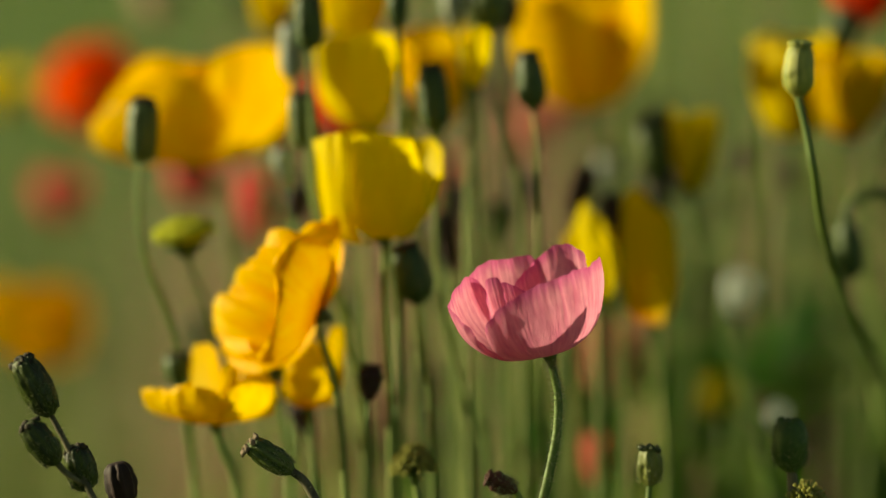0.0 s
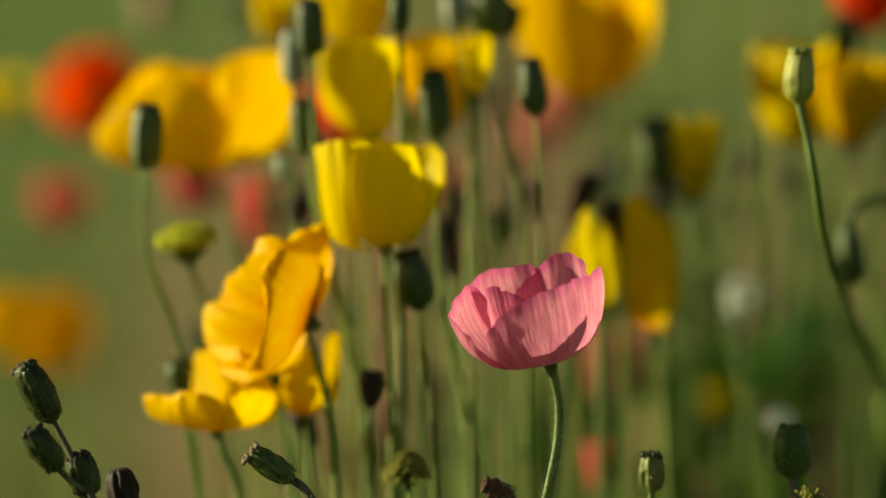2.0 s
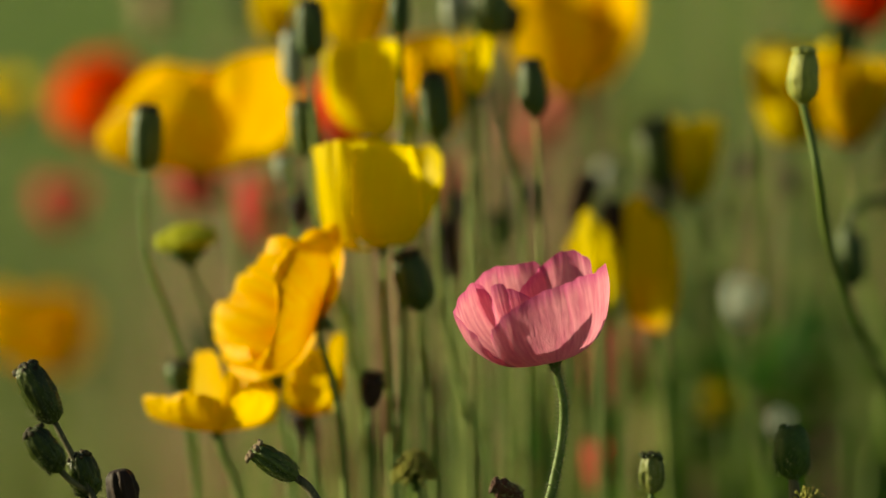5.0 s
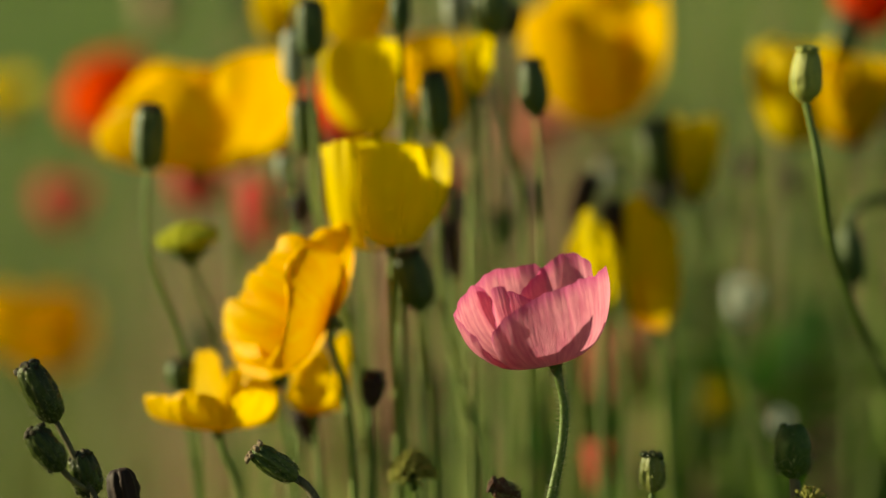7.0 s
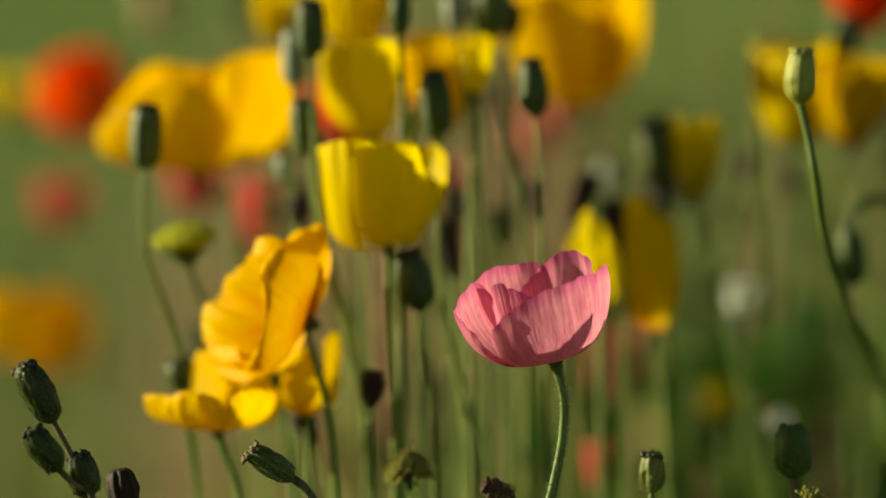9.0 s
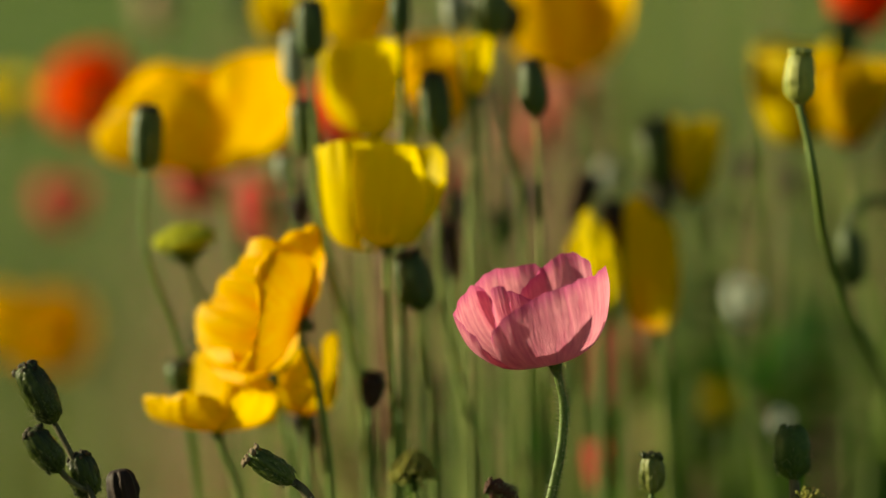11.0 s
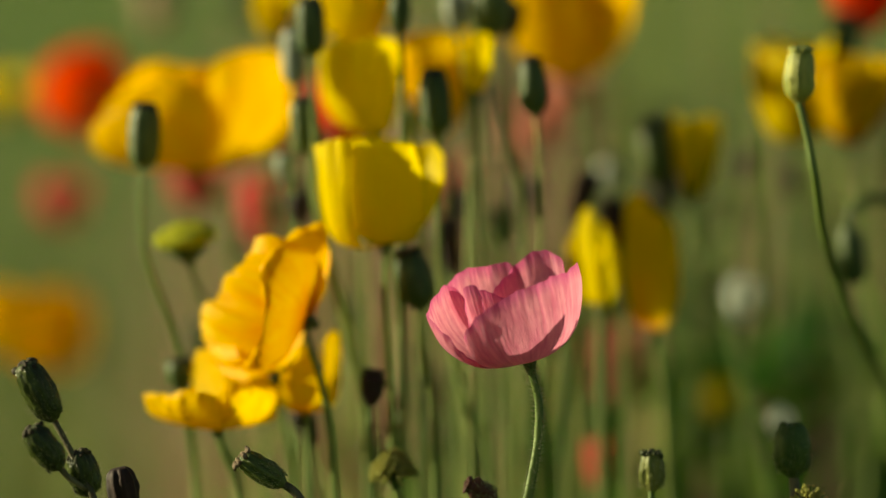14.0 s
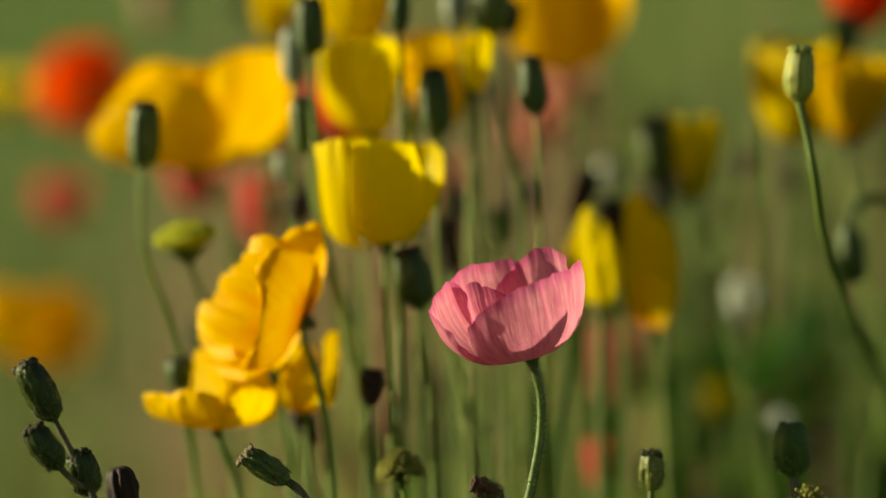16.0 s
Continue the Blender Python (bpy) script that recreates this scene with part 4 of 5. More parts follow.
for path, w, h, mat, kind, left, label in [
        ([(-0.0510, 1.9671, 0.4891), (-0.0501, 1.9647, 0.4668), (-0.0479, 1.9602, 0.4230), (-0.0317, 1.9533, 0.3575), (-0.0273, 1.9489, 0.3159)], 0.0114, 0.0209, POD, "barrel", 2, "dark green poppy pod"),
        ([(-0.0587, 2.0027, 0.4750), (-0.0591, 2.0006, 0.4550), (-0.0582, 1.9945, 0.3971), (-0.0591, 1.9854, 0.3102)], 0.0104, 0.0225, GREY_POD, "barrel", 0, "pale grey poppy pod"),
        ([(-0.0526, 1.9731, 0.4502), (-0.0513, 1.9715, 0.4352), (-0.0462, 1.9694, 0.4155), (-0.0318, 1.9641, 0.3649), (-0.0296, 1.9588, 0.3144)], 0.0119, 0.0208, POD, "barrel", 6, "green poppy pod with lit edge"),
        ([(-0.0629, 2.0116, 0.4342), (-0.0618, 2.0104, 0.4225), (-0.0595, 2.0052, 0.3732), (-0.0606, 1.9984, 0.3082)], 0.0086, 0.0126, GREY_POD, "capsule", 0, "small grey-green poppy pod"),
        ([(-0.0571, 1.9900, 0.4200), (-0.0567, 1.9886, 0.4067), (-0.0549, 1.9786, 0.3113)], 0.0076, 0.0112, DARK_POD, "wilted", 0, "small dark wilted pod"),
        ([(-0.0020, 1.9638, 0.4580), (-0.0020, 1.9618, 0.4383), (0.0004, 1.9565, 0.3881), (0.0134, 1.9510, 0.3356), (0.0145, 1.9489, 0.3159)], 0.0118, 0.0246, POD, "barrel", 4, "dark green poppy pod among stems"),
        ([(-0.0124, 1.9835, 0.4537), (-0.0109, 1.9817, 0.4365), (-0.0098, 1.9763, 0.3857), (-0.0087, 1.9687, 0.3128)], 0.0076, 0.0115, PALE_POD, "capsule", 6, "small pale poppy pod"),
        ([(0.0361, 1.9646, 0.4657), (0.0378, 1.9624, 0.4449), (0.0387, 1.9565, 0.3880), (0.0400, 1.9489, 0.3159)], 0.0110, 0.0218, POD, "urn", 5, "dark green poppy pod on a thin stem"),
        ([(-0.0166, 1.9579, 0.4976), (-0.0157, 1.9561, 0.4806), (-0.0157, 1.9520, 0.4414), (-0.0171, 1.9390, 0.3175)], 0.0083, 0.0197, POD, "bud", 0, "closed green poppy bud"),
        ([(0.0059, 2.0179, 0.4943), (0.0095, 2.0156, 0.4718), (0.0140, 2.0099, 0.4180), (0.0194, 1.9984, 0.3082)], 0.0099, 0.0158, GREY_POD, "capsule", 6, "pale poppy pod on a thick stem"),
        ([(0.0198, 2.0177, 0.4920), (0.0234, 2.0148, 0.4651), (0.0307, 2.0115, 0.4337), (0.0338, 1.9984, 0.3082)], 0.0158, 0.0203, POD, "capsule", 2, "dark poppy pod cluster"),
        ([(0.0278, 2.0576, 0.4895), (0.0276, 2.0545, 0.4598), (0.0262, 2.0492, 0.4095), (0.0267, 2.0379, 0.3020)], 0.0092, 0.0152, DARK_POD, "wilted", -4, "dark wilted pod beside others"),
        ([(-0.0083, 1.9369, 0.3934), (-0.0070, 1.9357, 0.3818), (-0.0044, 1.9330, 0.3558), (-0.0026, 1.9291, 0.3190)], 0.0144, 0.0226, POD, "urn", 14, "dark blue-green poppy pod leaning over"),
        ([(0.0247, 2.0793, 0.4017), (0.0247, 2.0778, 0.3877), (0.0252, 2.0683, 0.2973)], 0.0122, 0.0167, POD, "bud", 0, "round dark green poppy bud"),
        ([(0.0050, 2.0276, 0.3948), (0.0059, 2.0260, 0.3798), (0.0071, 2.0181, 0.3051)], 0.0109, 0.0246, DARK_POD, "wilted", 12, "dark wilted poppy head"),
        ([(0.0533, 2.0499, 0.4159), (0.0515, 2.0483, 0.4003), (0.0497, 2.0379, 0.3020)], 0.0106, 0.0211, DARK_POD, "wilted", -22, "dark wilted poppy head bent over"),
        ([(0.0714, 2.0387, 0.4048), (0.0732, 2.0369, 0.3877), (0.0750, 2.0280, 0.3036)], 0.0110, 0.0210, DARK_POD, "wilted", 8, "dark brown wilted poppy head"),
        ([(0.0884, 2.0713, 0.4282), (0.0910, 2.0689, 0.4051), (0.0942, 2.0577, 0.2989)], 0.0153, 0.0269, POD, "capsule", 2, "dark green pod among grass stems"),
        ([(0.1708, 2.1466, 0.4747), (0.1718, 2.1438, 0.4480), (0.1732, 2.1270, 0.2881)], 0.0139, 0.0202, POD, "bud", 0, "dark green bud under the scarlet poppy"),
        ([(-0.0276, 1.9131, 0.3581), (-0.0274, 1.9118, 0.3456), (-0.0267, 1.9093, 0.3221)], 0.0095, 0.0142, DARK_POD, "wilted", -6, "dark red wilted poppy head"),
        ([(-0.0499, 1.9611, 0.3363), (-0.0482, 1.9602, 0.3276), (-0.0462, 1.9588, 0.3144)], 0.0102, 0.0181, DARK_POD, "wilted", 24, "dark red wilted poppy head hanging over"),
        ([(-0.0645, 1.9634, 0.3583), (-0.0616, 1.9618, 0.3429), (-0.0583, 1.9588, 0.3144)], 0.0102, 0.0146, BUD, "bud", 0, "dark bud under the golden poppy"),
        ([(-0.1016, 1.9534, 0.3588), (-0.0994, 1.9519, 0.3443), (-0.0954, 1.9489, 0.3159)], 0.0110, 0.0123, POD, "capsule", 4, "dark green pod behind yellow petals"),
        ([(0.1567, 2.2399, 0.4060), (0.1572, 2.2367, 0.3751), (0.1577, 2.2259, 0.2727)], 0.0126, 0.0176, DARK_POD, "wilted", 0, "brown pod among grass stems"),
        ([(0.0732, 2.1903, 0.4127), (0.0737, 2.1875, 0.3854), (0.0741, 2.1764, 0.2804)], 0.0123, 0.0162, GREY_POD, "capsule", 0, "pale grey pod beside yellow petals"),
        ([(-0.1417, 2.5174, 0.4631), (-0.1406, 2.5133, 0.4240), (-0.1389, 2.4930, 0.2310)], 0.0169, 0.0270, TAN_STEM, "capsule", 0, "brown pod in the meadow"),
        ([(-0.0911, 2.3581, 0.4783), (-0.0893, 2.3537, 0.4364), (-0.0880, 2.3347, 0.2557)], 0.0132, 0.0237, POD, "capsule", 0, "dark pod in the meadow")]:
    pod_plant(path, w, h, mat, label, left=left, kind=kind, crown=kind in ("capsule", "barrel", "urn"), ribs=(0 if kind == "bud" else 9))

# ---- hanging bud on an arched stem ----
# the stem takes the darker pod green, which stands in for its shade
hanging = pod_plant([(0.1619, 2.0100, 0.4176), (0.1636, 2.0105, 0.4230), (0.1681, 2.0108, 0.4266), (0.1753, 2.0104, 0.4285), (0.1816, 2.0083, 0.4244), (0.1852, 2.0040, 0.4067), (0.1868, 1.9984, 0.3133)],
    0.0110, 0.0240, POD, "green bud hanging from an arched stem", left=186, kind="bud", ribs=0, crown=False, radius=0.0024, stem=POD)

# ---- pale and green stems of the bed, pods above or below the view ----
def stalk(seed, material, h):
    rnd = random.Random(seed)
    path = [Vector((rnd.uniform(-0.02, 0.02), 0, h)), Vector((rnd.uniform(-0.012, 0.012), rnd.uniform(-0.01, 0.01), h * 0.7)), Vector((0, 0, h * 0.35)), Vector((0, 0, h * 0.2))]
    return pod_plant(path, rnd.uniform(0.008, 0.012), rnd.uniform(0.014, 0.021), rnd.choice([POD, POD, DARK_POD]), "thin poppy stalk with a small seed pod", left=rnd.uniform(-10, 10), stem=material,
                     radius=rnd.uniform(0.0010, 0.0021), group="pod stalks", kind=rnd.choice(["capsule", "wilted"]))


rnd = random.Random(77)
kinds = [stalk(k, [PALE_STEM, TAN_STEM, STEM, PALE_STEM][k % 4], 0.26 + 0.028 * k) for k in range(7)]
for k in range(112):
    d = 2.16 + 1.25 * rnd.random() ** 1.4
    share = rnd.gauss(-0.006, 0.022) if k % 3 else rnd.uniform(0.02, 0.095)
    share = max(share, -0.034)
    base = rnd.choice(kinds)
    lean = 7 if k % 3 else 15
    m = pose(share * d, d, 0, rnd.uniform(-4, 4), rnd.uniform(-lean, lean), 0) @ pose(0, 0, 0, 0, 0, rnd.uniform(0, 360))
    if k < len(kinds):
        kinds[k].matrix_basis = m
    else:
        copy_thing(base, m)

# ---- foreground buds ----
def bud_branch():
    """A branching stem with three rough green buds."""
    root, foot = plant("bud_stalk", [(-0.1409, 1.8233, 0.3650), (-0.1368, 1.8225, 0.3574), (-0.1322, 1.8216, 0.3482), (-0.1269, 1.8205, 0.3376), (-0.1220, 1.8192, 0.3258)], GREY_STEM, 0.0014, "branching stem with three rough dark green seed buds", "seed pod", "foreground buds", hairs=120)
    back = Matrix.Translation(-foot)
    for p, q, w, h, seed in (((-0.1411, 1.8234, 0.3654), 27, 0.0115, 0.0234, 1.0), ((-0.1384, 1.8166, 0.3486), 37, 0.0103, 0.0185, 2.0), ((-0.1285, 1.8254, 0.3373), 14, 0.0111, 0.0168, 3.0)):
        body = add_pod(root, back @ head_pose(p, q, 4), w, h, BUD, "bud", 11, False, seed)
        rough_skin(body, w, h, int(seed * 7))
    bm = tube(bmesh.new(), curve_points([Vector((-0.1388, 1.8166, 0.3490)) - foot, Vector((-0.1352, 1.8192, 0.3444)) - foot, Vector((-0.1285, 1.8207, 0.3401)) - foot], 5), lambda u: 0.0012, 7)
    part("side_stem", bm, GREY_STEM, root)
    return root


def bud_of(root):
    return next(child for child in root.children if child.name.startswith("bud"))


def rough_skin(body, w, h, seed, crown_mat=None, crown_size=1.0, warts=70):
    """Warts, short bristles and a dry, ragged crown on a bud."""
    rnd = random.Random(seed)

    def skin_point(a, u):
        r = w / 2 * math.sin(min(1.0, 0.18 + u * 0.9) * math.pi) ** 0.45
        return Vector((r * math.cos(a) * 0.96, r * math.sin(a) * 0.96, u * h))

    bm = bmesh.new()
    for _ in range(900):
        a, u = rnd.random() * math.tau, rnd.uniform(0.05, 0.98)
        p = skin_point(a, u)
        out = Vector((math.cos(a), math.sin(a), rnd.uniform(0.0, 0.9))).normalized()
        L = rnd.uniform(0.0005, 0.0014) if rnd.random() < 0.93 else rnd.uniform(0.002, 0.0042)
        q = out.cross(Vector((0, 0, 1))).normalized() * 0.00011
        v = [bm.verts.new(p + q), bm.verts.new(p - q), bm.verts.new(p + out.cross(q).normalized() * 0.00011), bm.verts.new(p + out * L)]
        for x, y, z in ((0, 1, 3), (1, 2, 3), (2, 0, 3)):
            bm.faces.new((v[x], v[y], v[z]))
    tagged(part("bristles", bm, HAIR, body, smooth=False), kind="stuff")
    wb = bmesh.new()
    for _ in range(warts):
        a, u = rnd.random() * math.tau, rnd.uniform(0.04, 0.95)
        size = w * rnd.uniform(0.025, 0.065)
        turn = Matrix.Translation(skin_point(a, u) * 1.0) @ pose(0, 0, 0, 0, 0, math.degrees(a)) @ Matrix.Diagonal((0.7, 1.0, rnd.uniform(1.0, 2.2), 1.0))
        bmesh.ops.create_icosphere(wb, subdivisions=1, radius=size, matrix=turn)
    tagged(part("warty_skin", wb, body.data.materials[0], body), kind="stuff")
    cb = bmesh.new()
    for ring, count, size in ((0.31, 10, 0.105), (0.15, 6, 0.10), (0.0, 1, 0.11)):
        for k in range(count):
            a = k * math.tau / count + rnd.uniform(-0.3, 0.3)
            d = Vector((math.cos(a), math.sin(a), 0)) * w * ring * crown_size * rnd.uniform(0.85, 1.15)
            lump = Matrix.Translation(d + Vector((0, 0, h * (rnd.uniform(0.93, 1.015) - 0.10 * ring)))) @ pose(0, 0, 0, rnd.uniform(-40, 40), rnd.uniform(-40, 40), math.degrees(a)) @ Matrix.Diagonal((rnd.uniform(0.9, 1.5), 0.9, rnd.uniform(0.6, 1.1), 1))
            bmesh.ops.create_icosphere(cb, subdivisions=1, radius=w * size * crown_size * rnd.uniform(0.6, 1.4), matrix=lump)
    tagged(part("crown", cb, crown_mat or CROWN, body), kind="stuff")


branch = bud_branch()
bud_low = pod_plant([(-0.1158, 1.8397, 0.3298), (-0.1146, 1.8390, 0.3226), (-0.1129, 1.8379, 0.3122)], 0.0112, 0.0158, DARK_POD, "dark brown seed bud beside the branching stem", left=12, kind="bud", ribs=9, crown=False, group="foreground buds")
bud_slant = pod_plant([(-0.0582, 1.8308, 0.3402), (-0.0545, 1.8305, 0.3375), (-0.0504, 1.8299, 0.3314), (-0.0462, 1.8287, 0.3201)], 0.0090, 0.0190, LIT_BUD, "slanting green seed bud with a dry tan tip", left=57, kind="bud", ribs=9, crown=False, group="foreground buds", hairs=60, radius=0.0020, stem=GREY_STEM)
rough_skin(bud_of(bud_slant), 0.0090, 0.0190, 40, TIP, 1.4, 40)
red_bud = pod_plant([(0.0200, 1.8501, 0.3324), (0.0221, 1.8496, 0.3282), (0.0242, 1.8484, 0.3168)], 0.0078, 0.0125, RUSTY_BUD, "withered rusty red bud", left=66, kind="wilted", ribs=5, crown=False, group="foreground buds")
rough_skin(bud_of(red_bud), 0.0078, 0.0125, 41, RUSTY_BUD, 1.0, 60)
pod_small = pod_plant([(0.0776, 1.8602, 0.3336), (0.0774, 1.8599, 0.3298), (0.0768, 1.8583, 0.3152)], 0.0088, 0.0143, YELLOW_POD, "small yellow-green bud with a dark crown", left=0, kind="bud", ribs=7, crown=False, group="foreground buds")
rough_skin(bud_of(pod_small), 0.0100, 0.0147, 43, BUD, 1.05, 30)
pod_round = pod_plant([(0.1303, 1.8600, 0.3391), (0.1309, 1.8593, 0.3320), (0.1317, 1.8575, 0.3153)], 0.0136, 0.0194, GREEN_BUD, "round dark green poppy bud with a lumpy crown", left=3, kind="bud", ribs=0, crown=False, group="foreground buds", radius=0.0026, stem=GREY_STEM)
rough_skin(bud_of(pod_round), 0.0141, 0.0198, 44, GREEN_BUD, 0.75, 60)


def floret_head(path, w, h, label, seed, count=90, material=FUZZ, left=4, disc=True):
    """A flat-topped head of many tiny yellow-green florets."""
    root, foot = plant("floret_head", path, STEM, 0.0013, label, "wildflower", "floret heads")
    m = Matrix.Translation(-foot) @ head_pose(path[0], left, 6)
    k = 1.0 if disc else 0.55
    part("cup", lathe(bmesh.new(), [(0.0012, -0.001), (w * 0.22 * k, h * 0.2), (w * 0.36 * k, h * 0.5), (w * 0.30 * k, h * 0.6)], 16, 8, 0.08), POD, root, matrix=m)
    if disc:
        part("disc", lathe(bmesh.new(), [(w * 0.34, h * 0.45), (w * 0.48, h * 0.60), (w * 0.40, h * 0.78), (w * 0.22, h * 0.88), (w * 0.05, h * 0.91)], 22, 9, 0.04, seed, 0.1), material, root, matrix=m)
    rnd = random.Random(seed)
    bm = bmesh.new()
    for _ in range(count):
        a, q = rnd.random() * math.tau, math.sqrt(rnd.random())
        p = Vector((math.cos(a) * q * w / 2, math.sin(a) * q * w / 2, h * (0.95 - (0.30 if disc else 0.62) * q * q) + rnd.uniform(-0.0008, 0.0008) * (1 if disc else 2.5)))
        bmesh.ops.create_icosphere(bm, subdivisions=1, radius=rnd.uniform(0.0007, 0.0013) * (1.0 if disc else 0.65), matrix=Matrix.Translation(p) @ pose(0, 0, 0, rnd.uniform(0, 90), rnd.uniform(0, 90)))
        tube(bm, [p * 0.35 + Vector((0, 0, h * 0.2)), p * 0.8 + Vector((0, 0, h * 0.1)), p], lambda u: 0.0003, 3)
    tagged(part("floret_tuft", bm, material, root, matrix=m), kind="stuff")
    return root


yarrow = floret_head([(-0.0985, 1.9668, 0.4073), (-0.0973, 1.9864, 0.3980), (-0.0931, 2.0104, 0.3817), (-0.0893, 2.0236, 0.3594), (-0.0874, 2.0210, 0.3345), (-0.0817, 2.0179, 0.3051)], 0.0250, 0.0155, "flat yellow-green floret head", 12, 300, left=8)
fuzz = floret_head([(-0.0178, 1.8842, 0.3311), (-0.0165, 1.8836, 0.3260), (-0.0153, 1.8823, 0.3134)], 0.0182, 0.0140, "fuzzy dull green floret head among the stems", 13, 460, DULL_FUZZ, disc=False)
sprig = floret_head([(0.1352, 1.8489, 0.3269), (0.1354, 1.8482, 0.3211), (0.1356, 1.8471, 0.3107)], 0.0140, 0.0098, "yellow-green floret sprig under a round pod", 14, 90, DULL_FUZZ, disc=False)


# ---- swaying in the breeze ----
TIMES = [0, 0.5, 1, 1.5, 2, 2.5, 3, 3.5, 4, 6.5, 7, 7.5, 8, 8.5, 9, 11.5, 12, 12.5, 13, 13.5, 14, 14.5, 15, 15.5, 16]


def sway(thing, height, across, up=None):
    """Tilt a plant about its foot so that its head, height metres up, goes across (mm), and dips it by up (mm)."""
    foot = thing.location.copy()
    rows = []
    for k, t in enumerate(TIMES):
        turn = math.degrees(math.atan2(across[k] / 1000, height))
        rise = up[k] / 1000 if up else 0.0
        rows.append((t, pose(foot.x, foot.y, foot.z + rise, 0, turn, 0)))
    walk(thing, rows)


def motions():
    sway(pink, 0.395, [5.4, 8.2, 6.6, 8.9, 5.0, 6.5, 8.2, 3.8, 4.4, 9.0, 6.6, 7.6, 8.2, 7.6, 6.8, 6.5, 4.1, 0.0, 1.3, 2.2, -3.0, -1.3, -2.2, 0.6, -1.9], [0.5, -0.5, -0.9, 0.0, -0.3, -0.3, -0.5, -0.3, 1.1, 0.0, -0.3, -0.3, 0.5, 0.6, 0.7, -0.0, 0.3, -0.0, -0.2, -0.3, -0.5, -0.3, -1.1, 0.0, 0.6])
    sway(golden, 0.39, [2.7, 4.4, 1.7, 0.1, -1.9, -3.0, -1.9, 0.7, 1.7, 3.1, 5.6, 5.3, 1.0, -0.3, -2.5, -4.8, -1.0, 0.0, -1.7, -2.6, -2.8, -2.3, -2.6, -3.3, -4.0])
    sway(low_folded, 0.36, [0.7, 1.7, 0.3, -0.7, -1.3, -1.8, -1.3, 0.0, 0.3, 1.2, 2.0, 2.0, 0.0, -0.3, -1.5, -2.2, -0.7, 0.0, -1.0, -1.3, -1.5, -1.3, -1.3, -1.7, -1.7])
    sway(nodding, 0.47, [4.6, -4.4, -1.6, 14.0, 6.1, 0.9, -2.7, -3.5, -4.8, 8.7, 9.9, 12.5, 1.5, 0.7, 1.3, -3.9, -2.6, 0.0, -1.7, -6.3, -2.4, -1.1, -4.6, -5.9, -4.4], [-15.8, 0.3, -3.5, -20.9, -7.7, -0.4, 0.9, 0.4, 0.5, -19.0, -19.6, -20.9, -12.0, -9.9, -11.6, 3.3, 3.3, -0.0, 0.9, 2.5, 0.6, -0.8, 1.7, 3.0, 2.6])
    sway(red_round, 0.42, [3.7, -0.1, 1.3, 5.1, 3.7, 1.6, -2.6, 0.4, 1.0, 16.8, 11.4, 2.7, 3.3, 4.9, -1.7, 2.7, 1.4, 0.0, 0.8, 0.5, -0.3, -3.5, -1.7, -1.8, -1.0], [-3.6, -0.4, -1.8, -2.3, -3.1, -3.1, -2.9, -2.7, -4.8, -6.5, -6.1, -2.3, -3.9, -3.8, -3.4, -3.0, -1.9, -0.0, -0.2, -2.3, -3.0, -0.8, -1.9, -0.5, -1.0])
    sway(wide, 0.46, [-0.1, -0.3, -1.2, 0.4, 0.8, -2.1, -2.8, -6.0, -3.3, 5.1, 0.9, 0.0, -0.7, 2.0, 1.1, 0.6, 0.9, 0.0, -1.8, -1.8, -1.0, -0.9, -1.2, -1.5, -0.8])
    sway(cup, 0.45, [-0.7, 0.7, 0.0, -0.3, -1.0, -0.5, 0.0, -0.3, -1.7, -0.2, 1.3, 0.0, 0.3, 0.0, 0.2, -0.5, 0.0, 0.0, -0.3, -0.7, -1.2, -0.7, -1.0, -1.0, -1.0])
    sway(upper, 0.48, [-0.7, 0.3, -0.7, 0.7, -0.4, -0.5, 1.4, -0.7, 0.2, 1.9, 0.3, 0.7, 0.3, 1.7, -0.2, 0.5, 0.3, 0.0, -0.4, 0.0, -0.2, 0.0, -0.3, -0.3, -0.4])
    sway(pod_left, 0.46, [-0.7, 0.0, 0.7, 0.0, 0.3, 0.2, -1.7, -1.3, 0.0, 0.2, 1.0, -0.3, 0.3, -0.3, -0.2, 0.2, 0.3, 0.0, -0.3, 0.0, -0.8, -0.3, -0.3, -0.7, -0.7])
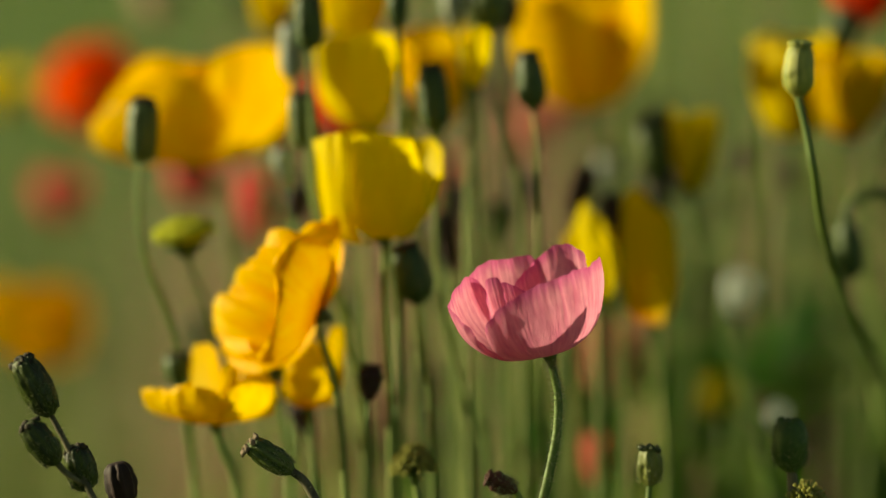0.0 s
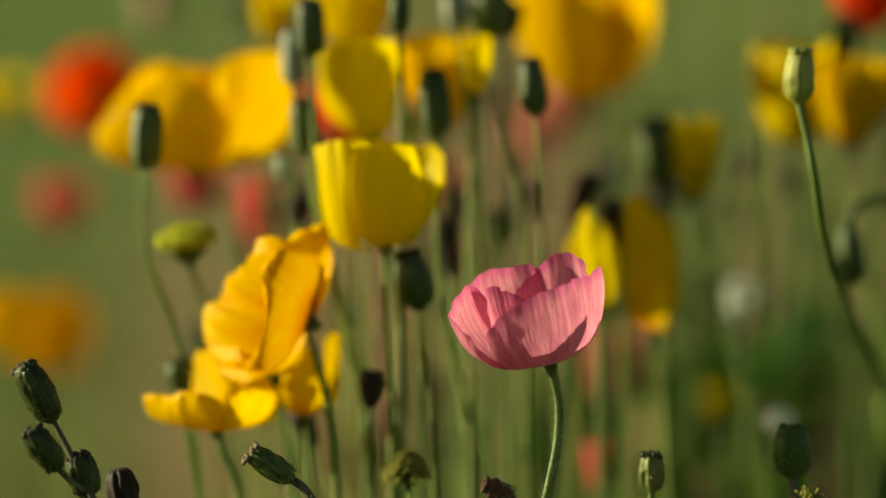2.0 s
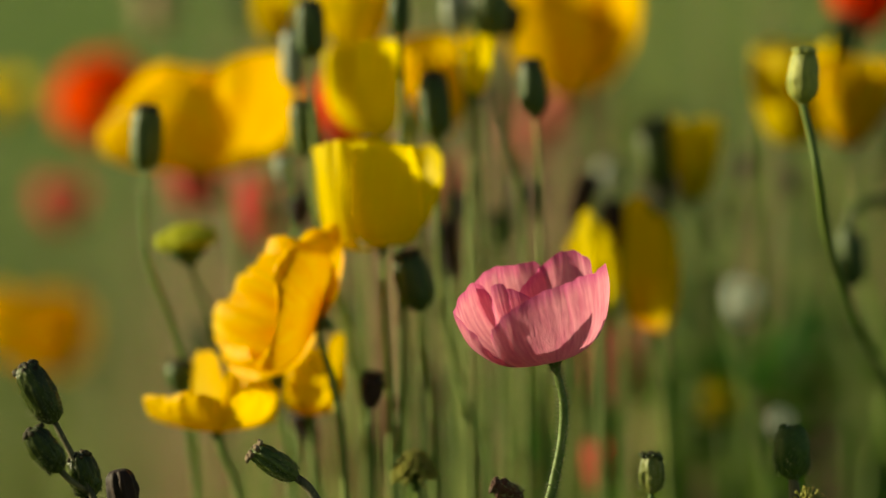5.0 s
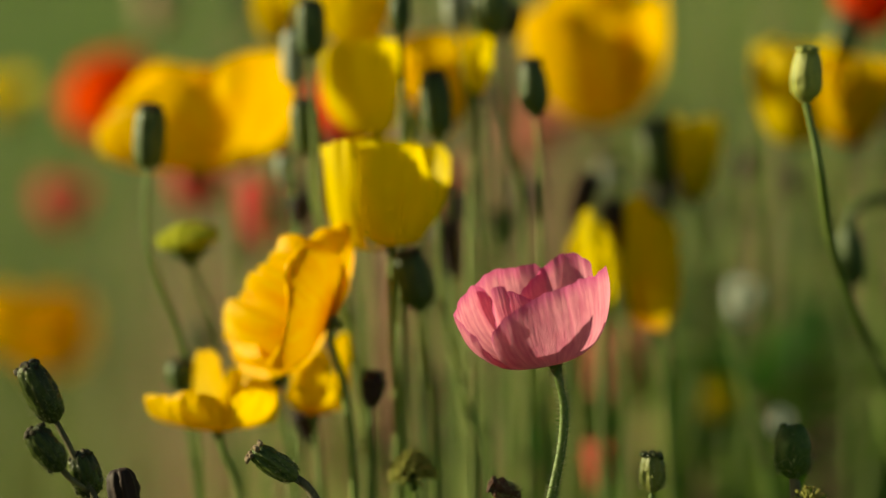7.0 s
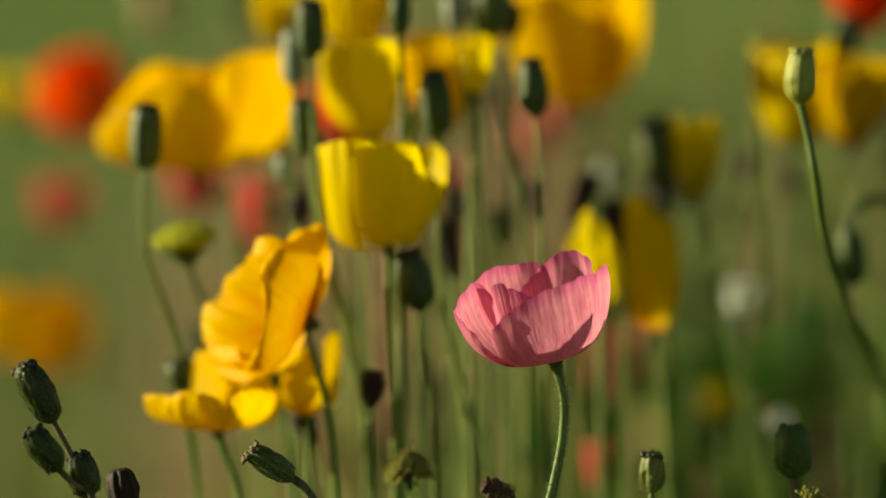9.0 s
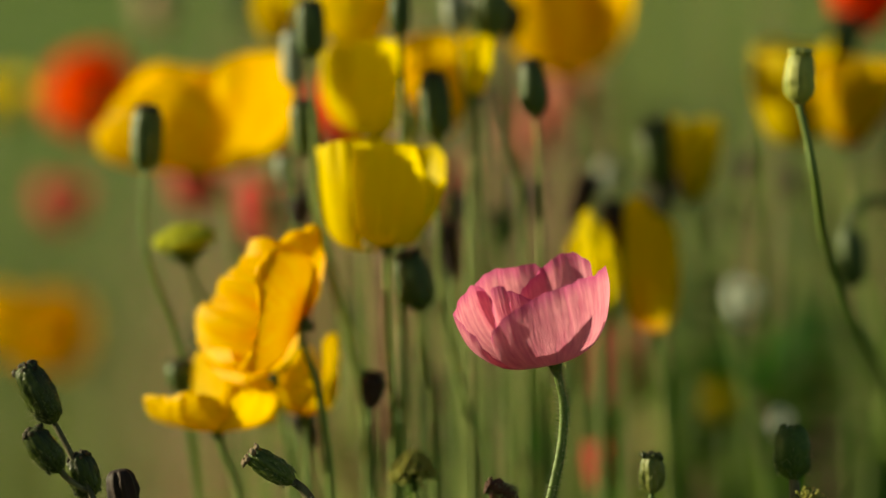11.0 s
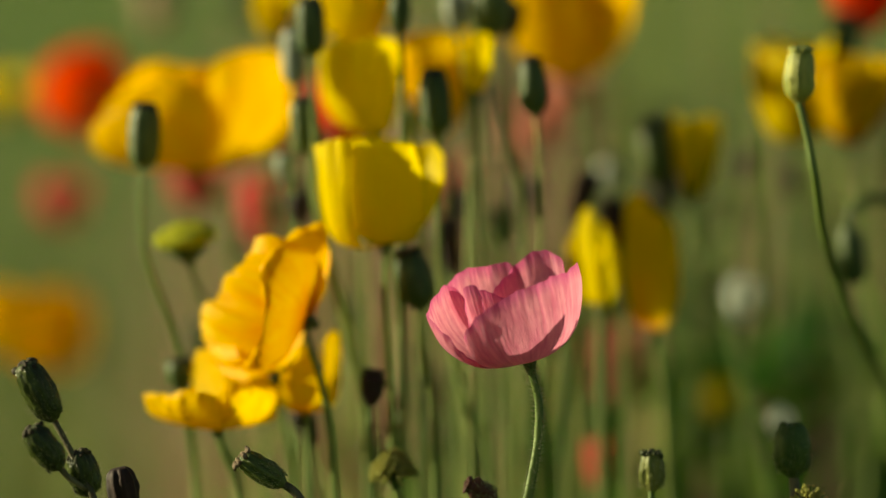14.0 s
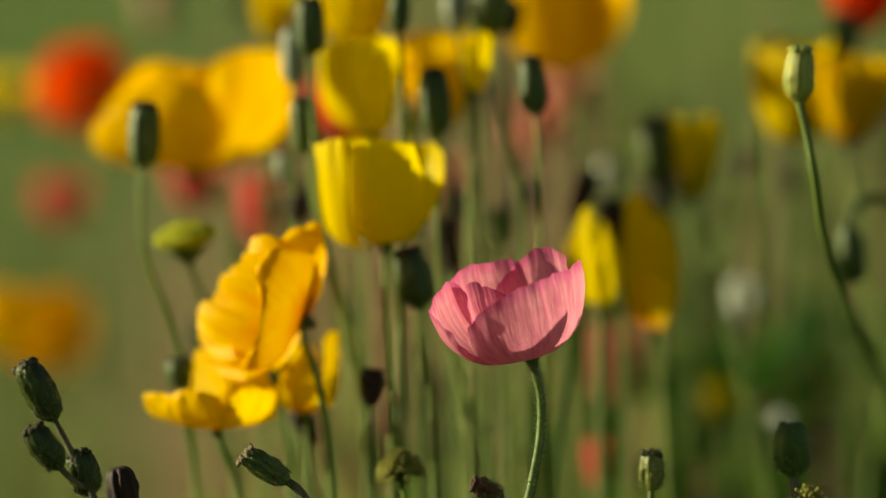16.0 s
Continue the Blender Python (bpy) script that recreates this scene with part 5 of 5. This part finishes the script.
    sway(pod_right, 0.49, [-0.3, 0.0, 0.0, 0.3, -0.7, 0.8, -0.6, -1.6, 1.3, -0.2, 1.6, 0.3, -1.0, 1.3, -0.5, -0.8, -0.6, 0.0, 0.0, -0.6, -0.8, 0.0, -0.3, -0.6, -0.7])
    sway(red_corner, 0.47, [1.1, 1.1, 0.8, 3.0, 1.9, 0.6, 0.8, 0.0, 0.4, 0.2, 2.3, 1.9, 0.4, 0.8, 0.6, -0.2, 0.0, 0.0, 0.0, 0.0, 0.2, 0.0, 0.0, 0.0, 0.0])
    sway(yarrow, 0.42, [-0.3, 0.0, -0.3, -0.6, 0.0, -0.2, -0.7, -0.3, -0.3, 0.5, 0.3, 0.3, 0.0, 0.3, -0.8, -0.8, 0.3, 0.0, -0.3, -0.6, -0.5, -0.6, -0.6, -1.0, -0.3])
    sway(branch, 0.36, [-0.6, -0.3, -0.3, -0.6, -0.3, -0.5, -0.3, -0.3, 0.0, 0.2, 0.3, 0.3, 0.3, 0.0, -0.5, -0.2, -0.3, 0.0, -0.3, 0.0, -0.2, -0.3, -0.3, -0.3, 0.0])
    sway(bud_slant, 0.335, [3.8, 5.1, 4.1, 3.5, 3.5, 3.3, 4.4, 2.2, 4.1, 4.9, 4.4, 4.4, 3.8, 4.1, 3.3, 3.3, 1.6, 0.0, 0.6, 0.6, 0.2, 0.9, -0.3, 1.6, 1.6], [2.7, 2.7, 1.6, 1.9, 1.9, 1.9, 2.1, 0.9, 3.0, 2.8, 2.5, 2.5, 2.7, 2.5, 2.5, 1.6, 1.6, -0.0, 0.8, 0.3, 0.2, -0.0, -0.5, 0.6, 0.9])
    sway(fuzz, 0.335, [8.1, 8.1, 5.5, 4.6, 4.9, 5.7, 6.5, 4.5, 6.8, 8.3, 6.8, 8.4, 6.2, 7.8, 5.4, 7.3, 3.2, 0.0, 0.7, 2.3, -0.2, 1.3, -1.0, 2.9, 2.6])
    sway(red_bud, 0.33, [8.0, 10.2, 8.0, 7.1, 6.4, 7.5, 8.6, 5.1, 7.0, 10.1, 8.3, 9.6, 7.0, 9.0, 6.2, 7.5, 2.9, 0.0, 0.6, 1.6, -0.2, 1.6, -0.3, 3.2, 2.2])


motions()
